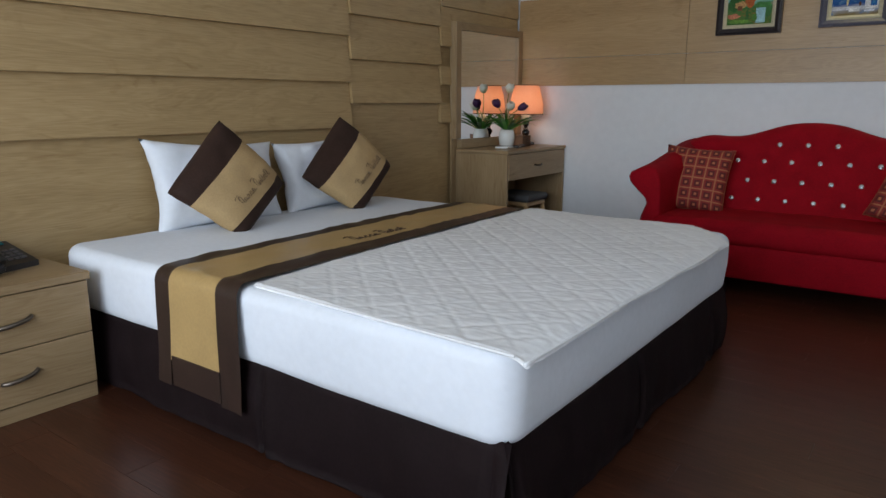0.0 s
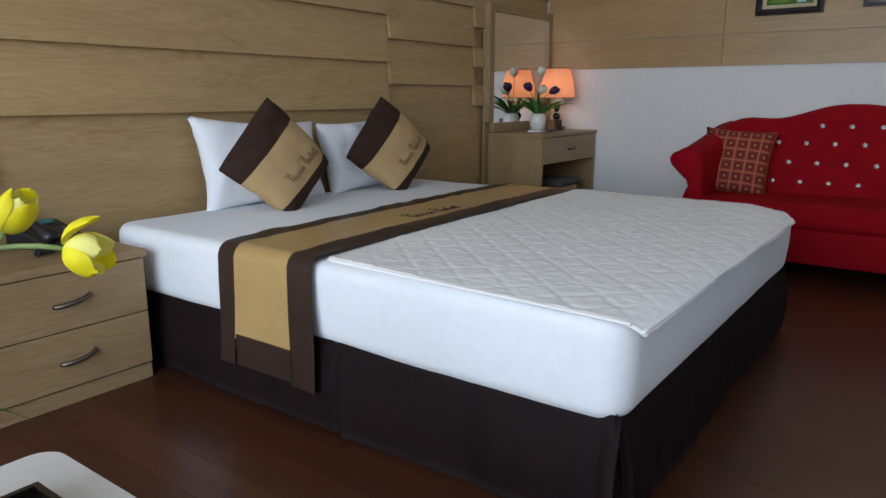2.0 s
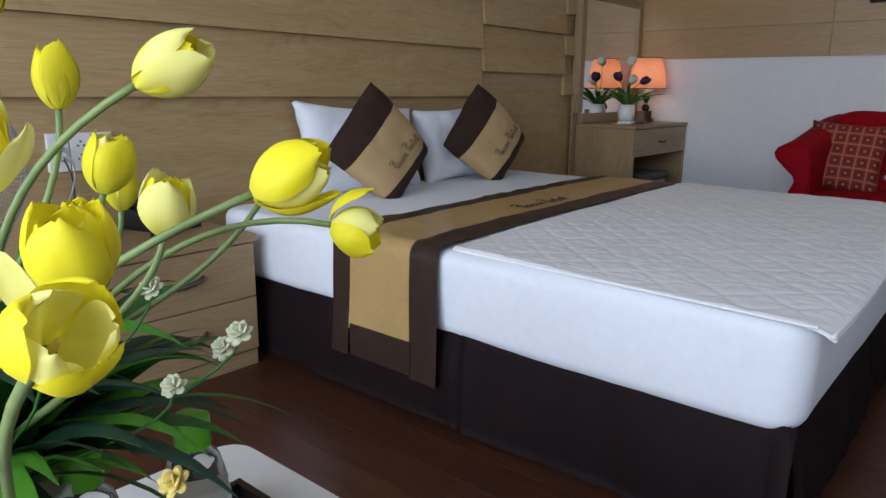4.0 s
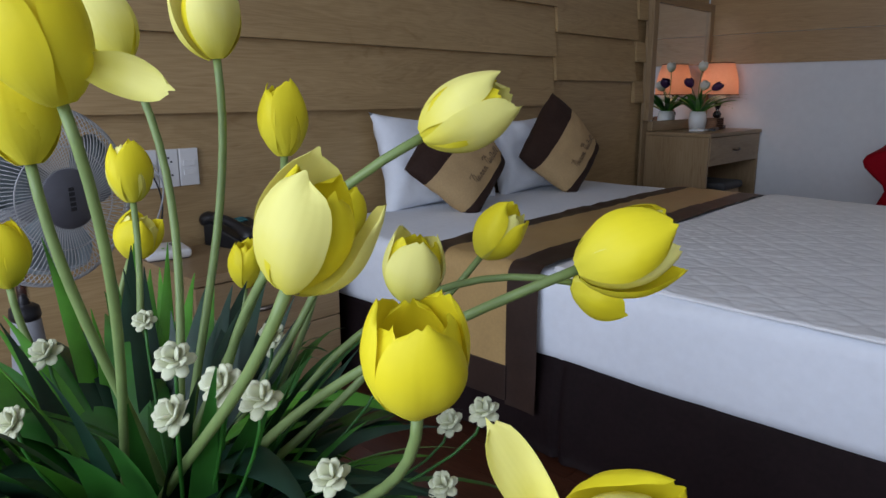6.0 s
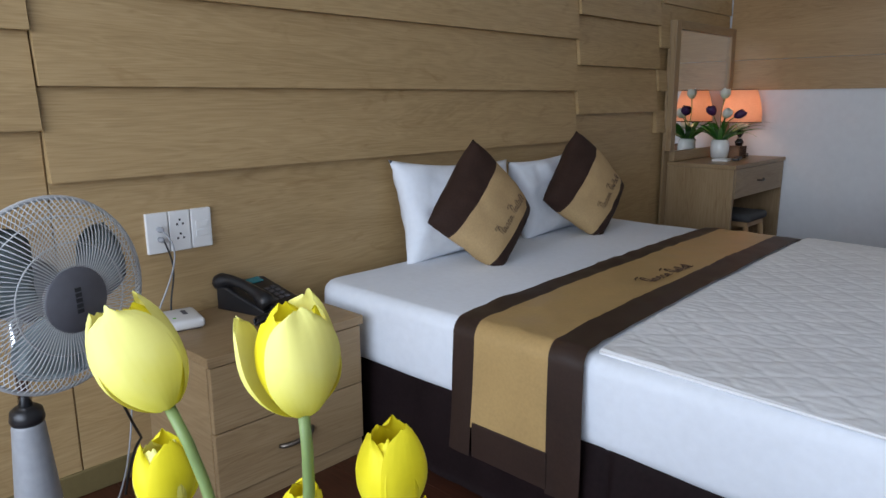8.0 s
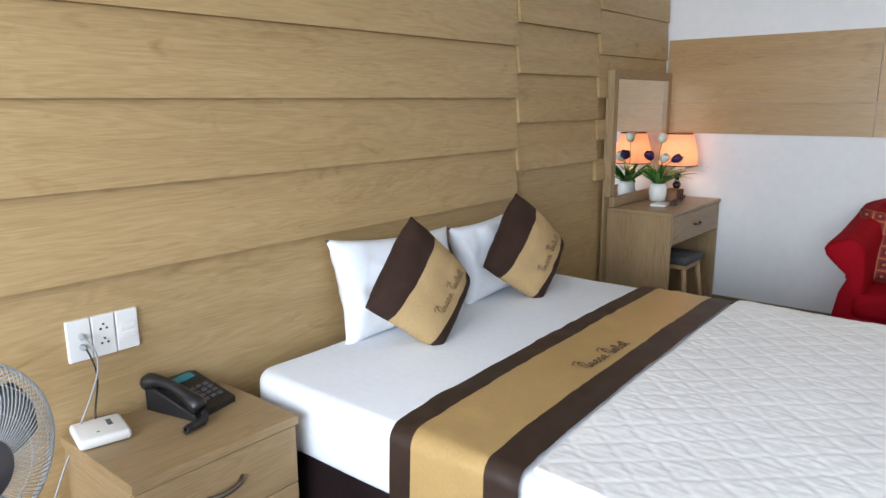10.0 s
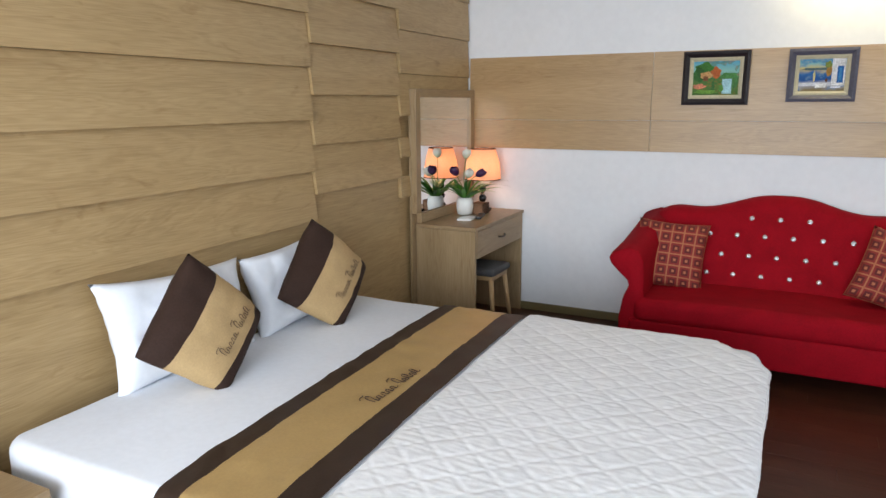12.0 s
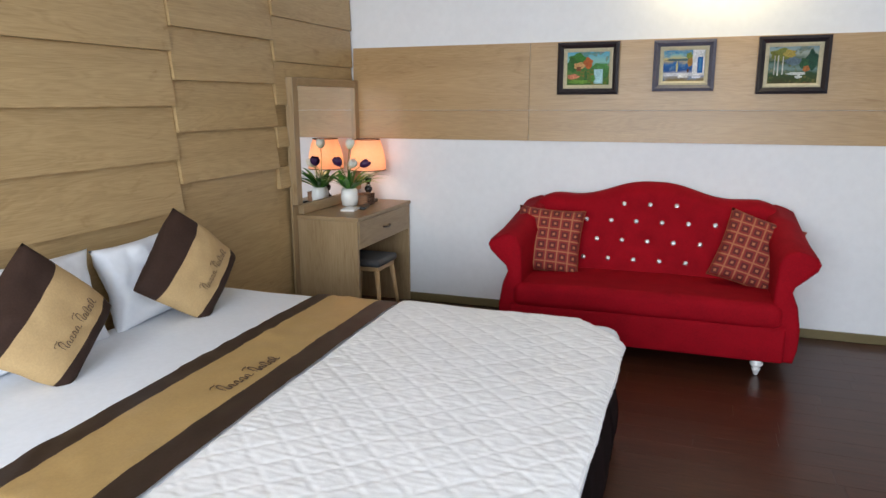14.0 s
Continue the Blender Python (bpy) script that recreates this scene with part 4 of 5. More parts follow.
def sofa_back():
    """A slanted padded back with dimples at its buttons."""
    bm = bmesh.new()
    nx, nz = 120, 44
    front, rear = [], []
    for i in range(nx + 1):
        x = -0.79 + 1.58 * i / nx
        top = back_top(x)
        cf, cr = [], []
        for j in range(nz + 1):
            f = j / nz
            z = 0.30 + (top - 0.30) * f
            y = 0.130 + 0.185 * (z - 0.466) / 0.321 * 0.62
            edge = max(0.0, (f - 0.86) / 0.14)
            y += 0.055 * edge**2.4
            y += 0.03 * max(0, (abs(x) - 0.70) / 0.09) ** 2
            for bx, bz in BUTTONS:
                q = ((x - bx) ** 2 + (z - bz) ** 2) / 0.0011
                y += 0.013 * math.exp(-q)
            cf.append(bm.verts.new((x, y, z - 0.012 * edge**3)))
            cr.append(bm.verts.new((x, 0.372 + 0.012 * edge, z - 0.012 * edge**3)))
        front.append(cf), rear.append(cr)
    for i in range(nx):
        for j in range(nz):
            bm.faces.new((front[i][j], front[i + 1][j], front[i + 1][j + 1], front[i][j + 1]))
            bm.faces.new((rear[i][j], rear[i][j + 1], rear[i + 1][j + 1], rear[i + 1][j]))
        bm.faces.new((front[i][nz], front[i + 1][nz], rear[i + 1][nz], rear[i][nz]))
        bm.faces.new((front[i][0], rear[i][0], rear[i + 1][0], front[i + 1][0]))
    for i in (0, nx):
        for j in range(nz):
            bm.faces.new((front[i][j], front[i][j + 1], rear[i][j + 1], rear[i][j]))
    return bm


BUTTONS = [(-0.158 + 0.152 * k, 0.787) for k in range(3)] + [(-0.377 + 0.149 * k, 0.687) for k in range(6)] + [(-0.305 + 0.149 * k, 0.575) for k in range(5)] + [(-0.378 + 0.149 * k, 0.466) for k in range(5)]
back = part("back", sofa_back(), red_velvet, sofa, "red velvet buttoned back", True)
for bx, bz in BUTTONS:
    y = 0.130 + 0.185 * (bz - 0.466) / 0.321 * 0.62 + 0.006
    part("button", lathe([(0.0, -0.007), (0.011, -0.005), (0.0155, 0.0), (0.013, 0.005), (0.007, 0.0075), (0.0, 0.008)], 10), crystal, back, "faceted crystal button", m=pose(bx, y, bz, 90 - 20, 0, 0))
seat = box(-0.70, 0.70, -0.375, 0.20, 0.26, 0.392, r=0.05, seg=5)
bmesh.ops.subdivide_edges(seat, edges=[e for e in seat.edges if e.calc_length() > 0.3], cuts=16, use_grid_fill=True)
for v in seat.verts:
    v.co.z += 0.012 * math.cos(v.co.x * 1.9) * (v.co.z > 0.33) + 0.004 * noise.noise((v.co.x * 4, v.co.y * 4, 0))
part("seat", seat, red_velvet, sofa, "red velvet seat", True)
part("front_rail", box(-0.72, 0.72, -0.362, 0.30, 0.085, 0.275, r=0.018, seg=3), red_velvet, sofa, "", True)
for s in (-1, 1):
    out = [(0.655, 0.085), (0.765, 0.085), (0.782, 0.16), (0.785, 0.26), (0.765, 0.38), (0.735, 0.455), (0.745, 0.485), (0.79, 0.525), (0.838, 0.572), (0.850, 0.605), (0.838, 0.632), (0.80, 0.652), (0.74, 0.672), (0.69, 0.655), (0.660, 0.60), (0.650, 0.45), (0.650, 0.2)]
    bm = prism([(s * a, b) for a, b in out], (-0.345, 0.36), "y")
    bmesh.ops.bisect_plane(bm, geom=bm.verts[:] + bm.edges[:] + bm.faces[:], plane_co=(0, -0.1, 0), plane_no=(0, 1, 0))
    bmesh.ops.bisect_plane(bm, geom=bm.verts[:] + bm.edges[:] + bm.faces[:], plane_co=(0, 0.15, 0), plane_no=(0, 1, 0))
    for v in bm.verts:
        f = (v.co.y + 0.345) / 0.705
        if v.co.z > 0.47:
            v.co.z += 0.135 * f**1.4 * min(1, (v.co.z - 0.47) / 0.15)
            v.co.x -= s * 0.05 * f * min(1, (v.co.z - 0.47) / 0.15)
    ends = [e for e in bm.edges if all(abs(v.co.y + 0.345) < 1e-4 for v in e.verts)]
    bmesh.ops.bevel(bm, geom=ends, offset=0.022, segments=4, affect="EDGES", profile=0.5)
    arm = part("arm", bm, red_velvet, sofa, "flared red velvet arm", True)
for lx in (-0.60, 0.60):
    for ly in (-0.315, 0.30):
        part("leg", lathe([(0.008, 0.0), (0.012, 0.004), (0.018, 0.026), (0.024, 0.034), (0.017, 0.042), (0.030, 0.055), (0.034, 0.066), (0.024, 0.074), (0.036, 0.086)], 20), white_gloss, sofa, "white turned leg", True, m=pose(lx, ly, 0))


def checked_cushion(at, u, v, seed, label):
    ob = part("throw_cushion", pillow_mesh(0.405, 0.405, 0.13, seed=seed, tips=0.12), checked_cloth, None, "", True)
    ob.matrix_world = axes_matrix(at, u, v)
    tagged(ob, label, "cushion", "checked cushions on the sofa")


checked_cushion((1.508, -0.36, 0.572), (0.97, 0.05, -0.06), (0.02, 0.32, 0.93), 4, "red and tan checked square cushion standing on the sofa seat")
checked_cushion((2.665, -0.36, 0.573), (0.92, -0.05, -0.28), (0.24, 0.32, 0.9), 9, "red and tan checked square cushion tilted against the sofa arm")


# ---- paintings ----
def paint_material(name, bands, spots, scale, seed):
    """Brushed landscape: soft colour bands by height, broken by dabs."""
    m, n, l, p = mat(name)
    tc = n.new("ShaderNodeTexCoord")
    se = n.new("ShaderNodeSeparateXYZ")
    l.new(tc.outputs["Generated"], se.inputs[0])
    a, b = n.new("ShaderNodeTexNoise"), n.new("ShaderNodeTexNoise")
    mp = n.new("ShaderNodeMapping")
    mp.inputs["Location"].default_value = (seed, seed * 0.7, 0)
    l.new(tc.outputs["Generated"], mp.inputs[0])
    for t, s in ((a, scale), (b, scale * 3.2)):
        t.inputs["Scale"].default_value, t.inputs["Detail"].default_value = s, 5
        l.new(mp.outputs[0], t.inputs["Vector"])
    add = n.new("ShaderNodeMath")
    add.operation, add.inputs[1].default_value = "MULTIPLY_ADD", 0.35
    l.new(a.outputs["Fac"], add.inputs[0]), l.new(se.outputs[2], add.inputs[2])
    sub = n.new("ShaderNodeMath")
    sub.operation, sub.inputs[1].default_value = "SUBTRACT", 0.175
    l.new(add.outputs[0], sub.inputs[0])
    base = ramp(n, l, sub.outputs[0], bands)
    dab = ramp(n, l, b.outputs["Fac"], [(0.3, spots[0]), (0.5, spots[1]), (0.7, spots[2])])
    mask = n.new("ShaderNodeMath")
    mask.operation, mask.inputs[1].default_value = "GREATER_THAN", 0.53
    l.new(a.outputs["Fac"], mask.inputs[0])
    mx = n.new("ShaderNodeMix")
    mx.data_type = "RGBA"
    hf = n.new("ShaderNodeMath")
    hf.operation, hf.inputs[1].default_value = "MULTIPLY", 0.55
    l.new(mask.outputs[0], hf.inputs[0])
    l.new(hf.outputs[0], mx.inputs["Factor"]), l.new(base, mx.inputs["A"]), l.new(dab, mx.inputs["B"])
    l.new(mx.outputs["Result"], p.inputs["Base Color"])
    p.inputs["Roughness"].default_value, p.inputs["Specular IOR Level"].default_value = 0.6, 0.2
    bump(n, l, p, b.outputs["Fac"], 0.3)
    return m


def brush(rgb):
    return plain("paint_dab", rgb, 0.6, grain=160, amount=0.6, bumps=0.3, spec=0.2)


landscapes = [
    paint_material("painting_autumn_lake", [(0.0, (0.05, 0.13, 0.02)), (0.3, (0.09, 0.17, 0.04)), (0.5, (0.05, 0.15, 0.04)), (0.68, (0.22, 0.45, 0.40)), (1.0, (0.08, 0.33, 0.48))], ((0.02, 0.09, 0.015), (0.10, 0.17, 0.02), (0.35, 0.10, 0.03)), 5, 1.0),
    paint_material("painting_harbour", [(0.0, (0.20, 0.15, 0.06)), (0.2, (0.35, 0.36, 0.42)), (0.34, (0.01, 0.07, 0.24)), (0.55, (0.02, 0.12, 0.32)), (0.68, (0.60, 0.45, 0.14)), (0.84, (0.20, 0.42, 0.42)), (1.0, (0.03, 0.25, 0.42))], ((0.02, 0.08, 0.26), (0.10, 0.22, 0.36), (0.5, 0.42, 0.22)), 4, 3.0),
    paint_material("painting_birches", [(0.0, (0.05, 0.045, 0.012)), (0.25, (0.025, 0.06, 0.02)), (0.4, (0.16, 0.24, 0.22)), (0.6, (0.02, 0.06, 0.03)), (0.8, (0.30, 0.34, 0.28)), (1.0, (0.18, 0.28, 0.32))], ((0.012, 0.045, 0.012), (0.07, 0.09, 0.02), (0.28, 0.20, 0.05)), 5, 6.0),
]


def blob(cx, cz, rx, rz, seed, k=26):
    rnd_ = random.Random(seed)
    ph = rnd_.random() * 6
    return [(cx + rx * math.cos(2 * math.pi * i / k) * (1 + 0.16 * math.sin(5 * 2 * math.pi * i / k + ph)), cz + rz * math.sin(2 * math.pi * i / k) * (1 + 0.16 * math.cos(4 * 2 * math.pi * i / k + ph))) for i in range(k)]


def rect(x0, x1, z0, z1):
    return [(x0, z0), (x1, z0), (x1, z1), (x0, z1)]


SHAPES = [
    [(rect(0.035, 0.085, -0.085, -0.005), (0.40, 0.66, 0.70)), (blob(-0.06, 0.05, 0.05, 0.035, 1), (0.05, 0.20, 0.03)), (blob(-0.09, 0.02, 0.03, 0.04, 6), (0.04, 0.15, 0.03)), (blob(0.0, 0.03, 0.026, 0.03, 2), (0.52, 0.13, 0.03)), (blob(-0.05, 0.015, 0.032, 0.02, 3), (0.75, 0.42, 0.16)), (rect(-0.065, -0.04, -0.015, 0.010), (0.22, 0.08, 0.03)), (blob(-0.085, -0.045, 0.034, 0.014, 4), (0.62, 0.22, 0.12)), (blob(0.07, 0.012, 0.045, 0.016, 5), (0.07, 0.24, 0.06)), (blob(0.1, -0.03, 0.016, 0.03, 7), (0.06, 0.19, 0.05)), (blob(-0.012, -0.045, 0.008, 0.036, 8), (0.04, 0.13, 0.03)), (blob(0.03, -0.055, 0.012, 0.02, 9), (0.10, 0.28, 0.05)), (blob(-0.05, -0.075, 0.06, 0.010, 10), (0.16, 0.34, 0.05))],
    [(blob(-0.03, 0.035, 0.075, 0.008, 11), (0.10, 0.17, 0.16)), (rect(-0.12, 0.11, -0.062, -0.042), (0.62, 0.63, 0.66)), (rect(0.05, 0.118, -0.06, 0.095), (0.85, 0.83, 0.78)), (rect(0.078, 0.110, -0.045, 0.05), (0.02, 0.13, 0.36)), (rect(0.088, 0.100, -0.03, 0.04), (0.05, 0.24, 0.50)), (blob(0.035, 0.03, 0.014, 0.04, 12), (0.42, 0.22, 0.04)), (blob(0.03, 0.06, 0.018, 0.018, 13), (0.20, 0.26, 0.05)), (rect(-0.03, 0.025, -0.072, -0.048), (0.85, 0.83, 0.76)), (rect(0.05, 0.10, -0.075, -0.064), (0.70, 0.72, 0.80)), (blob(-0.04, -0.005, 0.006, 0.03, 14), (0.75, 0.66, 0.30)), (blob(0.025, -0.03, 0.007, 0.012, 15), (0.12, 0.05, 0.03))],
    [(blob(0.0, 0.02, 0.042, 0.020, 22), (0.12, 0.18, 0.22)), (blob(-0.06, 0.055, 0.055, 0.032, 21), (0.20, 0.22, 0.04)), (blob(-0.02, 0.06, 0.03, 0.020, 26), (0.42, 0.32, 0.07)), (rect(-0.076, -0.070, -0.055, 0.05), (0.70, 0.70, 0.60)), (rect(-0.092, -0.088, -0.05, 0.05), (0.60, 0.60, 0.52)), (rect(-0.052, -0.047, -0.05, 0.045), (0.66, 0.66, 0.58)), (blob(0.09, 0.025, 0.028, 0.05, 23), (0.02, 0.07, 0.04)), (blob(0.055, 0.005, 0.022, 0.03, 27), (0.03, 0.10, 0.04)), (blob(0.065, -0.02, 0.016, 0.016, 25), (0.42, 0.15, 0.04)), (blob(0.02, -0.045, 0.045, 0.008, 24), (0.62, 0.66, 0.62)), (blob(0.03, -0.062, 0.018, 0.008, 28), (0.70, 0.74, 0.70))],
]
PICS = [(1.469, 1.842, 1.441, 1.754, frame_black, "autumn lakeside"), (2.042, 2.388, 1.457, 1.75, frame_grey, "harbour with a white house"), (2.613, 2.981, 1.437, 1.754, frame_black, "birch trees by water")]
for k, (x0, x1, z0, z1, fmat, what) in enumerate(PICS):
    w, h = (x1 - x0) / 2, (z1 - z0) / 2
    pic = tagged(new("painting"), f"small framed painting of {what}", "painting", "paintings over the sofa")
    pic.location = ((x0 + x1) / 2, -0.004, (z0 + z1) / 2)
    b = 0.036

    for name, bw, proud, mt, o in (("frame", b, 0.032, fmat, 0.0), ("slip", 0.022, 0.016, frame_cream, b)):
        ow, oh, iw, ih = w - o, h - o, w - o - bw, h - o - bw
        for c0, c1, d1, d0 in (((-ow, -oh), (ow, -oh), (iw, -ih), (-iw, -ih)), ((ow, -oh), (ow, oh), (iw, ih), (iw, -ih)), ((ow, oh), (-ow, oh), (-iw, ih), (iw, ih)), ((-ow, oh), (-ow, -oh), (-iw, -ih), (-iw, ih))):
            bm = bmesh.new()
            q = lambda p_, y: bm.verts.new((p_[0], y, p_[1]))
            mid0 = tuple(0.55 * a_ + 0.45 * b_ for a_, b_ in zip(c0, d0))
            mid1 = tuple(0.55 * a_ + 0.45 * b_ for a_, b_ in zip(c1, d1))
            r0 = [q(c0, 0.004), q(c0, -proud * 0.8), q(mid0, -proud), q(d0, -proud * 0.55), q(d0, 0.004)]
            r1 = [q(c1, 0.004), q(c1, -proud * 0.8), q(mid1, -proud), q(d1, -proud * 0.55), q(d1, 0.004)]
            bm.faces.new(r0), bm.faces.new(r1[::-1])
            for i in range(5):
                bm.faces.new((r0[i], r1[i], r1[(i + 1) % 5], r0[(i + 1) % 5]))
            part(name, bm, mt, pic)
    cw, ch = w - b - 0.021, h - b - 0.021
    canvas = part("canvas", box(-cw, cw, -0.006, 0.002, -ch, ch), landscapes[k], pic, "oil landscape")
    for i, (outline, rgb) in enumerate(SHAPES[k]):
        f = cw / 0.121
        part("brushwork", prism([(max(-cw + 0.001, min(cw - 0.001, a_ * f)), max(-ch + 0.001, min(ch - 0.001, c_ * f))) for a_, c_ in outline], (-0.0066 - 0.0004 * i, -0.0058), "y"), brush([0.8 * c_ for c_ in rgb]), canvas)

wl = thing("wall_lamp", (2.40, 0.0, 2.21), "slim warm wall lamp over the paintings", "wall lamp")
part("housing", box(-0.3, 0.3, -0.14, 0.019, 0.07, 0.10, r=0.006), white_gloss, wl)
part("bracket", box(-0.04, 0.04, -0.02, 0.019, 0.0, 0.069, r=0.004), white_gloss, wl)

# ---- low table with flowers and bottles ----
TZ = 0.478
table = thing("coffee_table", (1.748, -4.79, 0.0), "low white table with rounded corners", "table")
bm = box(-0.153, 0.153, -0.41, 0.41, TZ - 0.025, TZ)
bmesh.ops.bevel(bm, geom=[e for e in bm.edges if abs(e.verts[0].co.z - e.verts[1].co.z) > 0.01], offset=0.035, segments=6, affect="EDGES", profile=0.5)
part("tabletop", bm, white_gloss, table)
for sx in (-1, 1):
    for sy in (-1, 1):
        part("leg", tube([(sx * 0.115, sy * 0.36, TZ - 0.025), (sx * 0.13, sy * 0.38, 0.0)], [0.022, 0.016], 12), white_gloss, table, "", True)
tray = thing("tray", (1.802, -4.575, TZ), "black lacquer serving tray on the white table", "tray")
bm = box(-0.10, 0.10, -0.13, 0.13, 0.0, 0.006, r=0.002)
for a_ in ((-0.10, 0.10, -0.13, -0.122), (-0.10, 0.10, 0.122, 0.13), (-0.10, -0.092, -0.121, 0.121), (0.092, 0.10, -0.121, 0.121)):
    add_box(bm, *a_, 0.005, 0.016)
part("dish", bm, tray_black, tray)


def bottle(at, label):
    ob = thing("water_bottle", at, label, "water bottle", "water bottles")
    body = [(0.026, 0.0), (0.029, 0.004), (0.029, 0.022), (0.0275, 0.026), (0.029, 0.03), (0.029, 0.09), (0.0275, 0.094), (0.028, 0.10), (0.022, 0.122), (0.0125, 0.134), (0.0125, 0.142)]
    part("body", lathe(body, 32), bottle_glass, ob, "clear ribbed plastic body", True)
    part("label", lathe([(0.0297, 0.035), (0.0297, 0.085)], 32), white_gloss, ob, "white paper label", True)
    part("label_stripe", lathe([(0.0301, 0.040), (0.0301, 0.058)], 32), label_green, ob, "green band", True)
    bars = bmesh.new()
    for i in range(9):
        t = -0.35 + i * 0.05
        add_box(bars, 0.0300, 0.0306, 0.0300 * t - 0.0004, 0.0300 * t + 0.0004, 0.062, 0.080)
    part("label_marks", bars, black_plastic, ob, m=pose(0, 0, 0, 0, 0, -40))
    cap = part("cap", lathe([(0.015, 0.134), (0.0158, 0.136), (0.0158, 0.160), (0.0145, 0.163), (0.0, 0.163)], 28), cap_green, ob, "bright green cap", True)


bottle((1.808, -4.555, TZ + 0.007), "small clear water bottle with a green cap on the white table")
bottle((1.80, -4.645, TZ + 0.007), "small clear water bottle with a green cap on the tray")

flowers = thing("flower_arrangement", (1.765, -4.72, TZ), "artificial yellow tulips with strap leaves and small white blossoms", "flower arrangement")
FO = Vector((1.765, -4.72, TZ))
part("pot", lathe([(0.05, 0.0), (0.062, 0.006), (0.075, 0.07), (0.078, 0.15), (0.072, 0.152), (0.068, 0.13), (0.0, 0.125)], 32), ceramic, flowers, "white ceramic pot", True)
RIGHT, BACK, UP = Vector((0.718, 0.696, 0)), Vector((0.696, -0.718, 0)), Vector((0, 0, 1))
TULIPS = [
    ((1.714, -4.703, 0.992), -0.4, 0.9, 0.0, 0.049, 0.0175, 1, 2),
    ((1.769, -4.663, 0.995), -0.05, 1.0, 0.1, 0.050, 0.0170, 2, 2),
    ((1.782, -4.625, 0.933), 0.0, 1.0, 0.0, 0.047, 0.0155, 0, 1),
    ((1.934, -4.617, 0.939), 0.86, 0.46, 0.1, 0.050, 0.0178, 2, 2),
    ((1.853, -4.490, 0.849), 0.55, 0.8, 0.1, 0.045, 0.0165, 4, 0),
    ((2.014, -4.592, 0.877), 0.9, 0.40, 0.1, 0.050, 0.0180, 4, 0),
    ((1.926, -4.461, 0.814), 0.9, -0.15, 0.15, 0.044, 0.018, 16, 0),
    ((1.962, -4.735, 0.900), 0.35, 0.85, 0.2, 0.052, 0.0178, 3, 2),
    ((1.725, -4.559, 0.842), 0.05, 1.0, 0.0, 0.046, 0.0155, 0, 0),
    ((1.808, -4.604, 0.870), 0.25, 0.95, 0.0, 0.046, 0.0175, 3, 0),
    ((1.869, -4.593, 0.844), 0.2, 0.95, 0.1, 0.046, 0.018, 4, 2),
    ((1.988, -4.705, 0.848), 0.0, 0.9, 0.20, 0.050, 0.0190, 5, 1),
    ((1.638, -4.668, 0.892), -0.05, 1.0, 0.0, 0.046, 0.0165, 0, 0),
    ((1.527, -4.621, 0.820), 0.4, 0.9, 0.0, 0.044, 0.019, 6, 0),
    ((1.588, -4.546, 0.790), 0.1, 1.0, 0.0, 0.046, 0.0155, 3, 1),
    ((1.853, -4.785, 0.972), -0.15, 0.95, 0.2, 0.056, 0.0200, 4, 1),
    ((1.809, -4.783, 0.943), -0.1, 1.0, 0.0, 0.052, 0.018, 1, 1),
    ((1.637, -4.757, 0.843), 0.0, 1.0, 0.1, 0.048, 0.0165, 1, 1),
    ((2.108, -4.757, 0.848), 0.52, 0.48, 0.46, 0.034, 0.0156, 10, 0),
    ((1.989, -4.777, 0.776), 0.12, 0.85, 0.36, 0.044, 0.0195, 9, 1),
    ((2.095, -4.736, 0.737), 0.1, 0.9, 0.35, 0.046, 0.0185, 8, 0),
]
# petals that have come away from the cup: bloom, direction, degrees
STRAYS = {1: (RIGHT * -1.0, 13), 6: (UP, 24), 7: (RIGHT, 13), 5: (RIGHT * 0.3 - UP, 7)}
rnd = random.Random(11)
for k, (c, a, b, t, ln, rad, lean_out, tone) in enumerate(TULIPS):
    axis = RIGHT * a + UP * b + BACK * t
    mats = ((petal_yellow, petal_pale), (petal_yellow,), (petal_pale, petal_yellow))[tone]
    st = Vector((0.022 * math.cos(k * 2.4), 0.022 * math.sin(k * 2.4), 0.13))
    low = (RIGHT * 0.14 + BACK * 0.08 + UP * 0.03) if k in (18, 20) else None
    hd = tulip(flowers, st, Vector(c) - FO, axis, ln, rad, lean_out, mats, stem_green, k + 1, 0.0027, bend=0.3 if a < 0.5 else 0.42, rise=low, stray=STRAYS.get(k))
    if k in (18, 19):
        part("stamens", lathe([(0.0, 0.002), (0.0018, 0.004), (0.0012, ln * 0.4), (0.0, ln * 0.42)], 8), blossom_cream, hd, "", True)
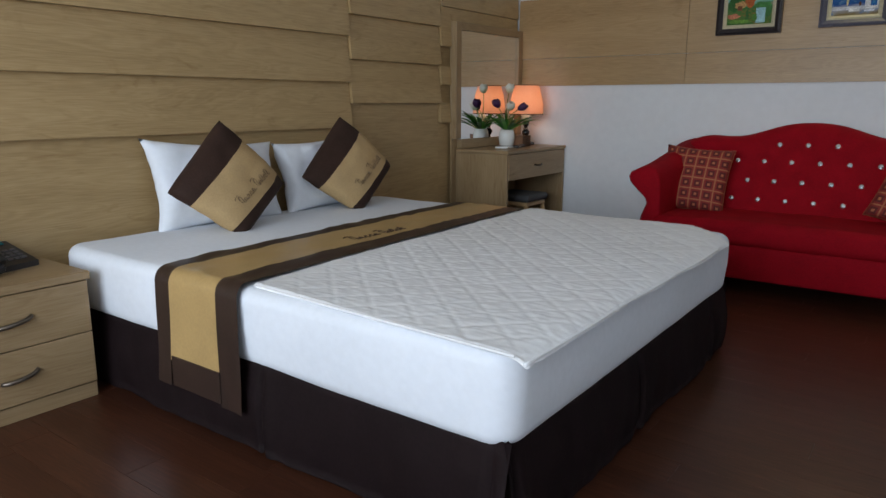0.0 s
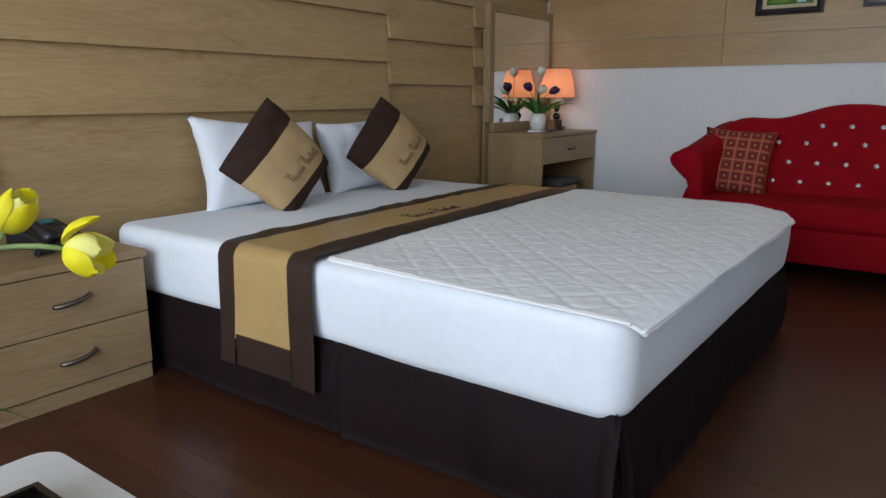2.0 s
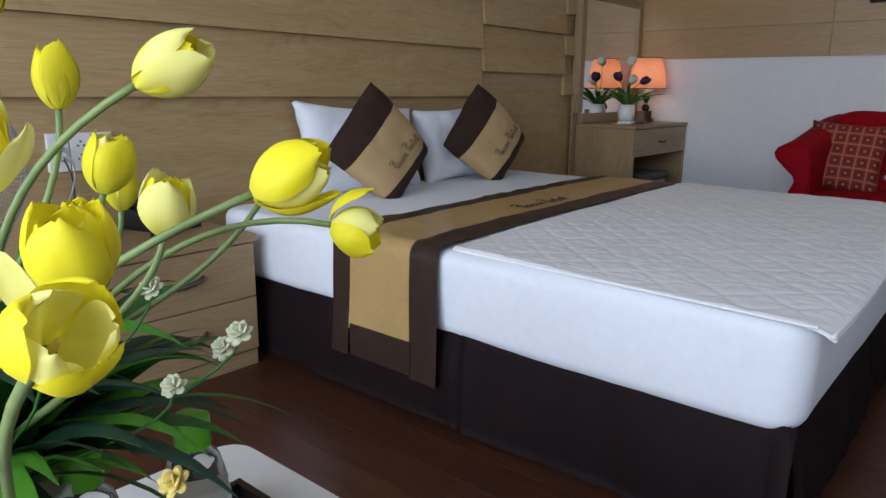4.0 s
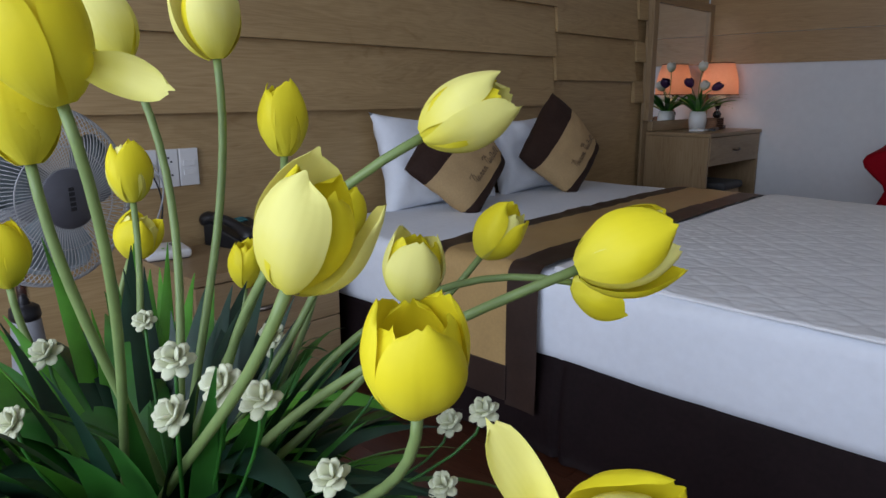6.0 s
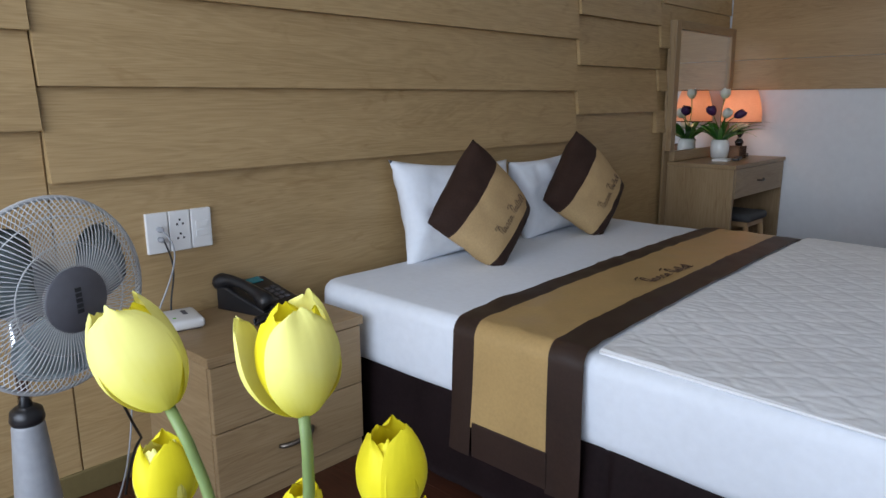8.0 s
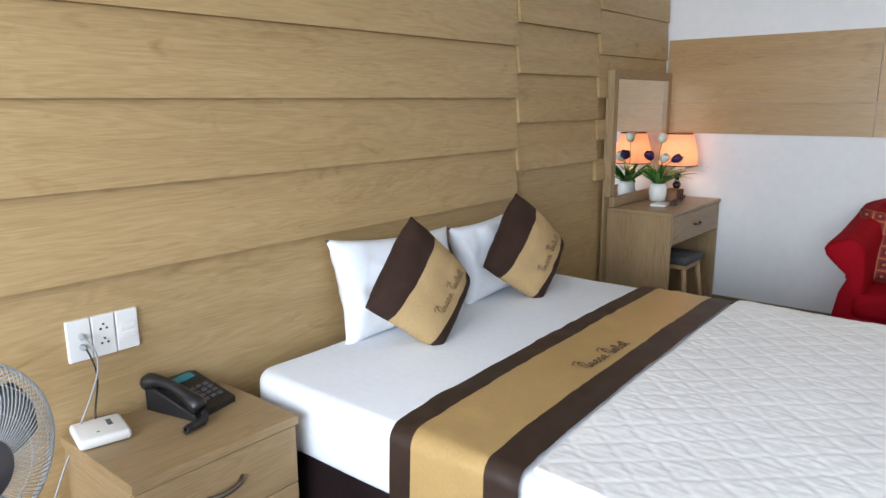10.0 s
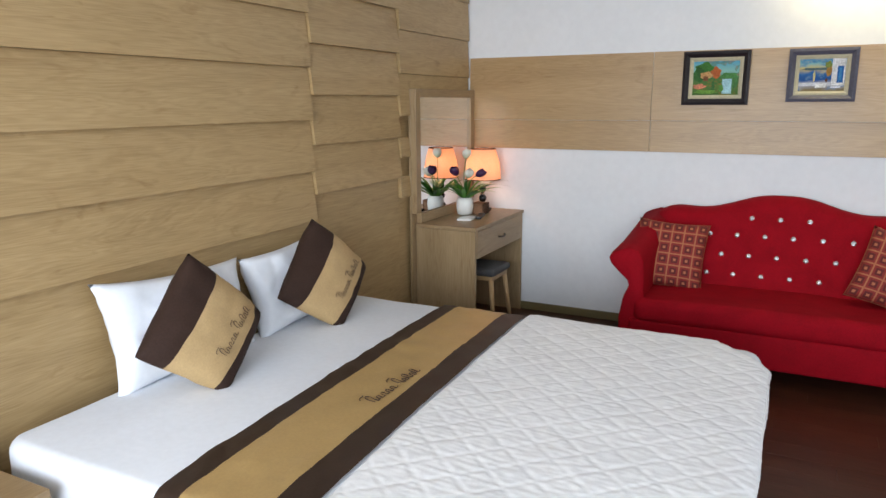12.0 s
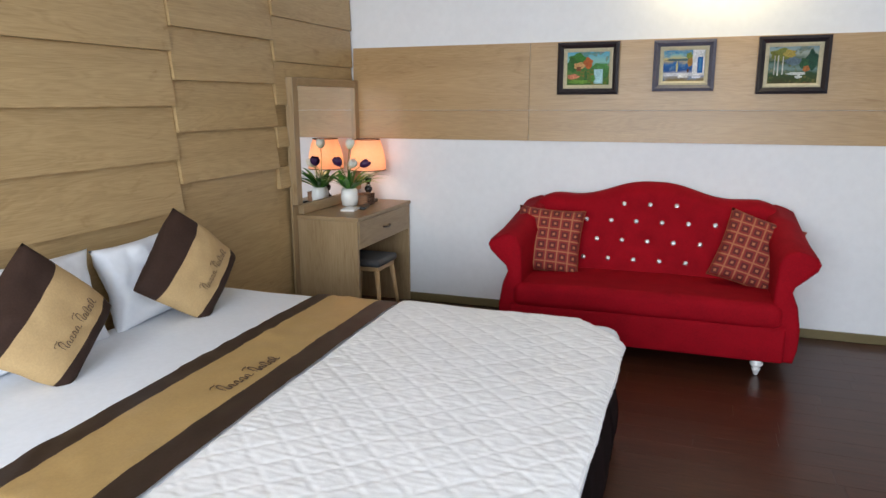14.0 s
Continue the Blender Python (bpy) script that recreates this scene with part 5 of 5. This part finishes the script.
# loose petals on the tall near bloom and the open bloom
for at, d, ln, wide in (((1.862, -4.778, 0.962), RIGHT * 0.85 - UP * 0.25, 0.042, 0.009), ((2.090, -4.752, 0.838), RIGHT * -0.5 + UP * 0.85, 0.040, 0.0062)):
    d = d.normalized()
    part("petal", petal_mesh(ln, wide, 0.0, 0.0, 91, 1.1), petal_pale, flowers, "", True, m=axes_matrix(Vector(at) - FO, BACK * -1, d.cross(BACK * -1)))
for k in range(285):
    a = 2.4 * k + rnd.random()
    if k % 3 == 0:
        el, ln, droop = 1.5 + 2.0 * rnd.random(), 0.18 + 0.07 * rnd.random(), 0.2 + 0.4 * rnd.random()
    elif k % 3 == 1:
        el, ln, droop = 0.2 + 1.2 * rnd.random(), 0.11 + 0.07 * rnd.random(), 0.5 + 0.8 * rnd.random()
    else:
        el, ln, droop = 0.7 + 1.2 * rnd.random(), 0.20 + 0.09 * rnd.random(), 0.7 + 0.7 * rnd.random()
    d = Vector((math.cos(a), math.sin(a), el))
    ln *= 0.84 if RIGHT.dot(d) > 0.6 else 1.0
    mt = (leaf_dark, leaf_mid, leaf_light, leaf_dark, leaf_mid, leaf_dark, leaf_light)[k % 7]
    part("leaf", strap_leaf((0.05 * math.cos(a) * rnd.random(), 0.05 * math.sin(a) * rnd.random(), 0.15 + (0.10 * rnd.random() if k % 3 == 1 else 0.0)), d, ln, 0.017 + 0.014 * rnd.random() ** 2, droop, k), mt, flowers, "", True)

# broad dark leaves at the pot's outer side
for k, (dx, dy, dz, ln, w) in enumerate(((-0.3, -0.9, 1.7, 0.27, 0.034), (0.1, -0.9, 1.5, 0.26, 0.036), (0.5, -0.7, 1.3, 0.24, 0.034), (-0.8, -0.5, 1.6, 0.26, 0.034), (0.8, -0.3, 0.9, 0.22, 0.03), (0.4, -0.9, 0.7, 0.23, 0.034), (0.9, 0.1, 0.8, 0.2, 0.028), (-0.1, -1.0, 1.0, 0.25, 0.036))):
    part("leaf", strap_leaf((0.05 * dx, 0.05 * dy, 0.13), (dx, dy, dz), ln, w, 0.5, k + 40), leaf_dark, flowers, "", True)


def blossom(at, size, material, seed):
    rnd_ = random.Random(seed)
    bm = bmesh.new()
    for k_ in range(15):
        ring = k_ // 6
        a_ = k_ * 2 * math.pi / (6, 6, 3)[ring] + ring * 0.5 + rnd_.random() * 0.3
        d = Vector((math.cos(a_), math.sin(a_), (-0.1, 0.7, 2.2)[ring] + 0.3 * rnd_.random())).normalized()
        m_ = axes_matrix(d * size * 0.55, d, Vector((-math.sin(a_), math.cos(a_), 0)))
        bmesh.ops.create_uvsphere(bm, u_segments=8, v_segments=5, radius=1, matrix=m_ @ Matrix.Diagonal((size * 0.48, size * 0.36, size * 0.10, 1)))
    tip = axes_matrix((0, 0, 0), (1, 0, 0), Vector((0, 1, 0)) + Vector((0.3 * rnd_.random(), 0, 0))) @ pose(0, 0, 0, 25 + 30 * rnd_.random(), 35 * rnd_.random(), 0)
    bmesh.ops.transform(bm, matrix=tip, verts=bm.verts)
    ob = part("blossom", bm, material, flowers, "", True, m=Matrix.Translation(Vector(at) - FO))
    part("blossom_stem", tube(bezier((0.02, 0.01, 0.11), (0.03, 0.0, 0.2), Vector(at) - FO - Vector((0, 0, 0.05)), Vector(at) - FO, 10), 0.0011, 5), leaf_mid, flowers, "", True)


SPRIGS = [((1.870, -4.750, 0.800), 0), ((1.932, -4.707, 0.774), 0), ((1.898, -4.721, 0.807), 0), ((1.880, -4.730, 0.812), 0), ((1.84, -4.735, 0.815), 0), ((1.80, -4.80, 0.79), 0),
          ((1.72, -4.70, 0.80), 0), ((1.68, -4.75, 0.78), 0), ((1.85, -4.60, 0.78), 0), ((1.90, -4.56, 0.745), 0), ((1.93, -4.63, 0.735), 0), ((1.98, -4.66, 0.70), 1),
          ((1.99, -4.675, 0.685), 1), ((1.86, -4.55, 0.72), 0), ((1.75, -4.62, 0.77), 0), ((1.65, -4.62, 0.76), 0), ((2.0, -4.72, 0.69), 0), ((1.78, -4.64, 0.79), 0)]
for k, (at, tone) in enumerate(SPRIGS):
    blossom(at, 0.0085 + 0.0035 * rnd.random(), (blossom_white, blossom_cream)[tone], k)

# ---- floor planks, last ----
rnd = random.Random(2)
W, L = 0.125, 0.90
shared = {}
y = ROOM_Y
while y < -0.01:
    w = min(W, -y)
    x = -rnd.random() * L
    while x < ROOM_X:
        x0, x1 = max(x, 0.0), min(x + L, ROOM_X)
        if x1 - x0 > 0.02:
            key = (round(w, 3), round(x1 - x0, 3))
            if key not in shared:
                bm = box(0.0004, x1 - x0 - 0.0004, 0.0004, w - 0.0004, -0.0038, 0.0, r=0.0005, seg=1)
                me = bpy.data.meshes.new("plank")
                bm.to_mesh(me), bm.free()
                me.materials.append(floor_wood)
                shared[key] = me
            ob = new("plank", shared[key])
            ob.parent, ob.location = floor, (x0, y, 0.0)
        x += L
    y += W
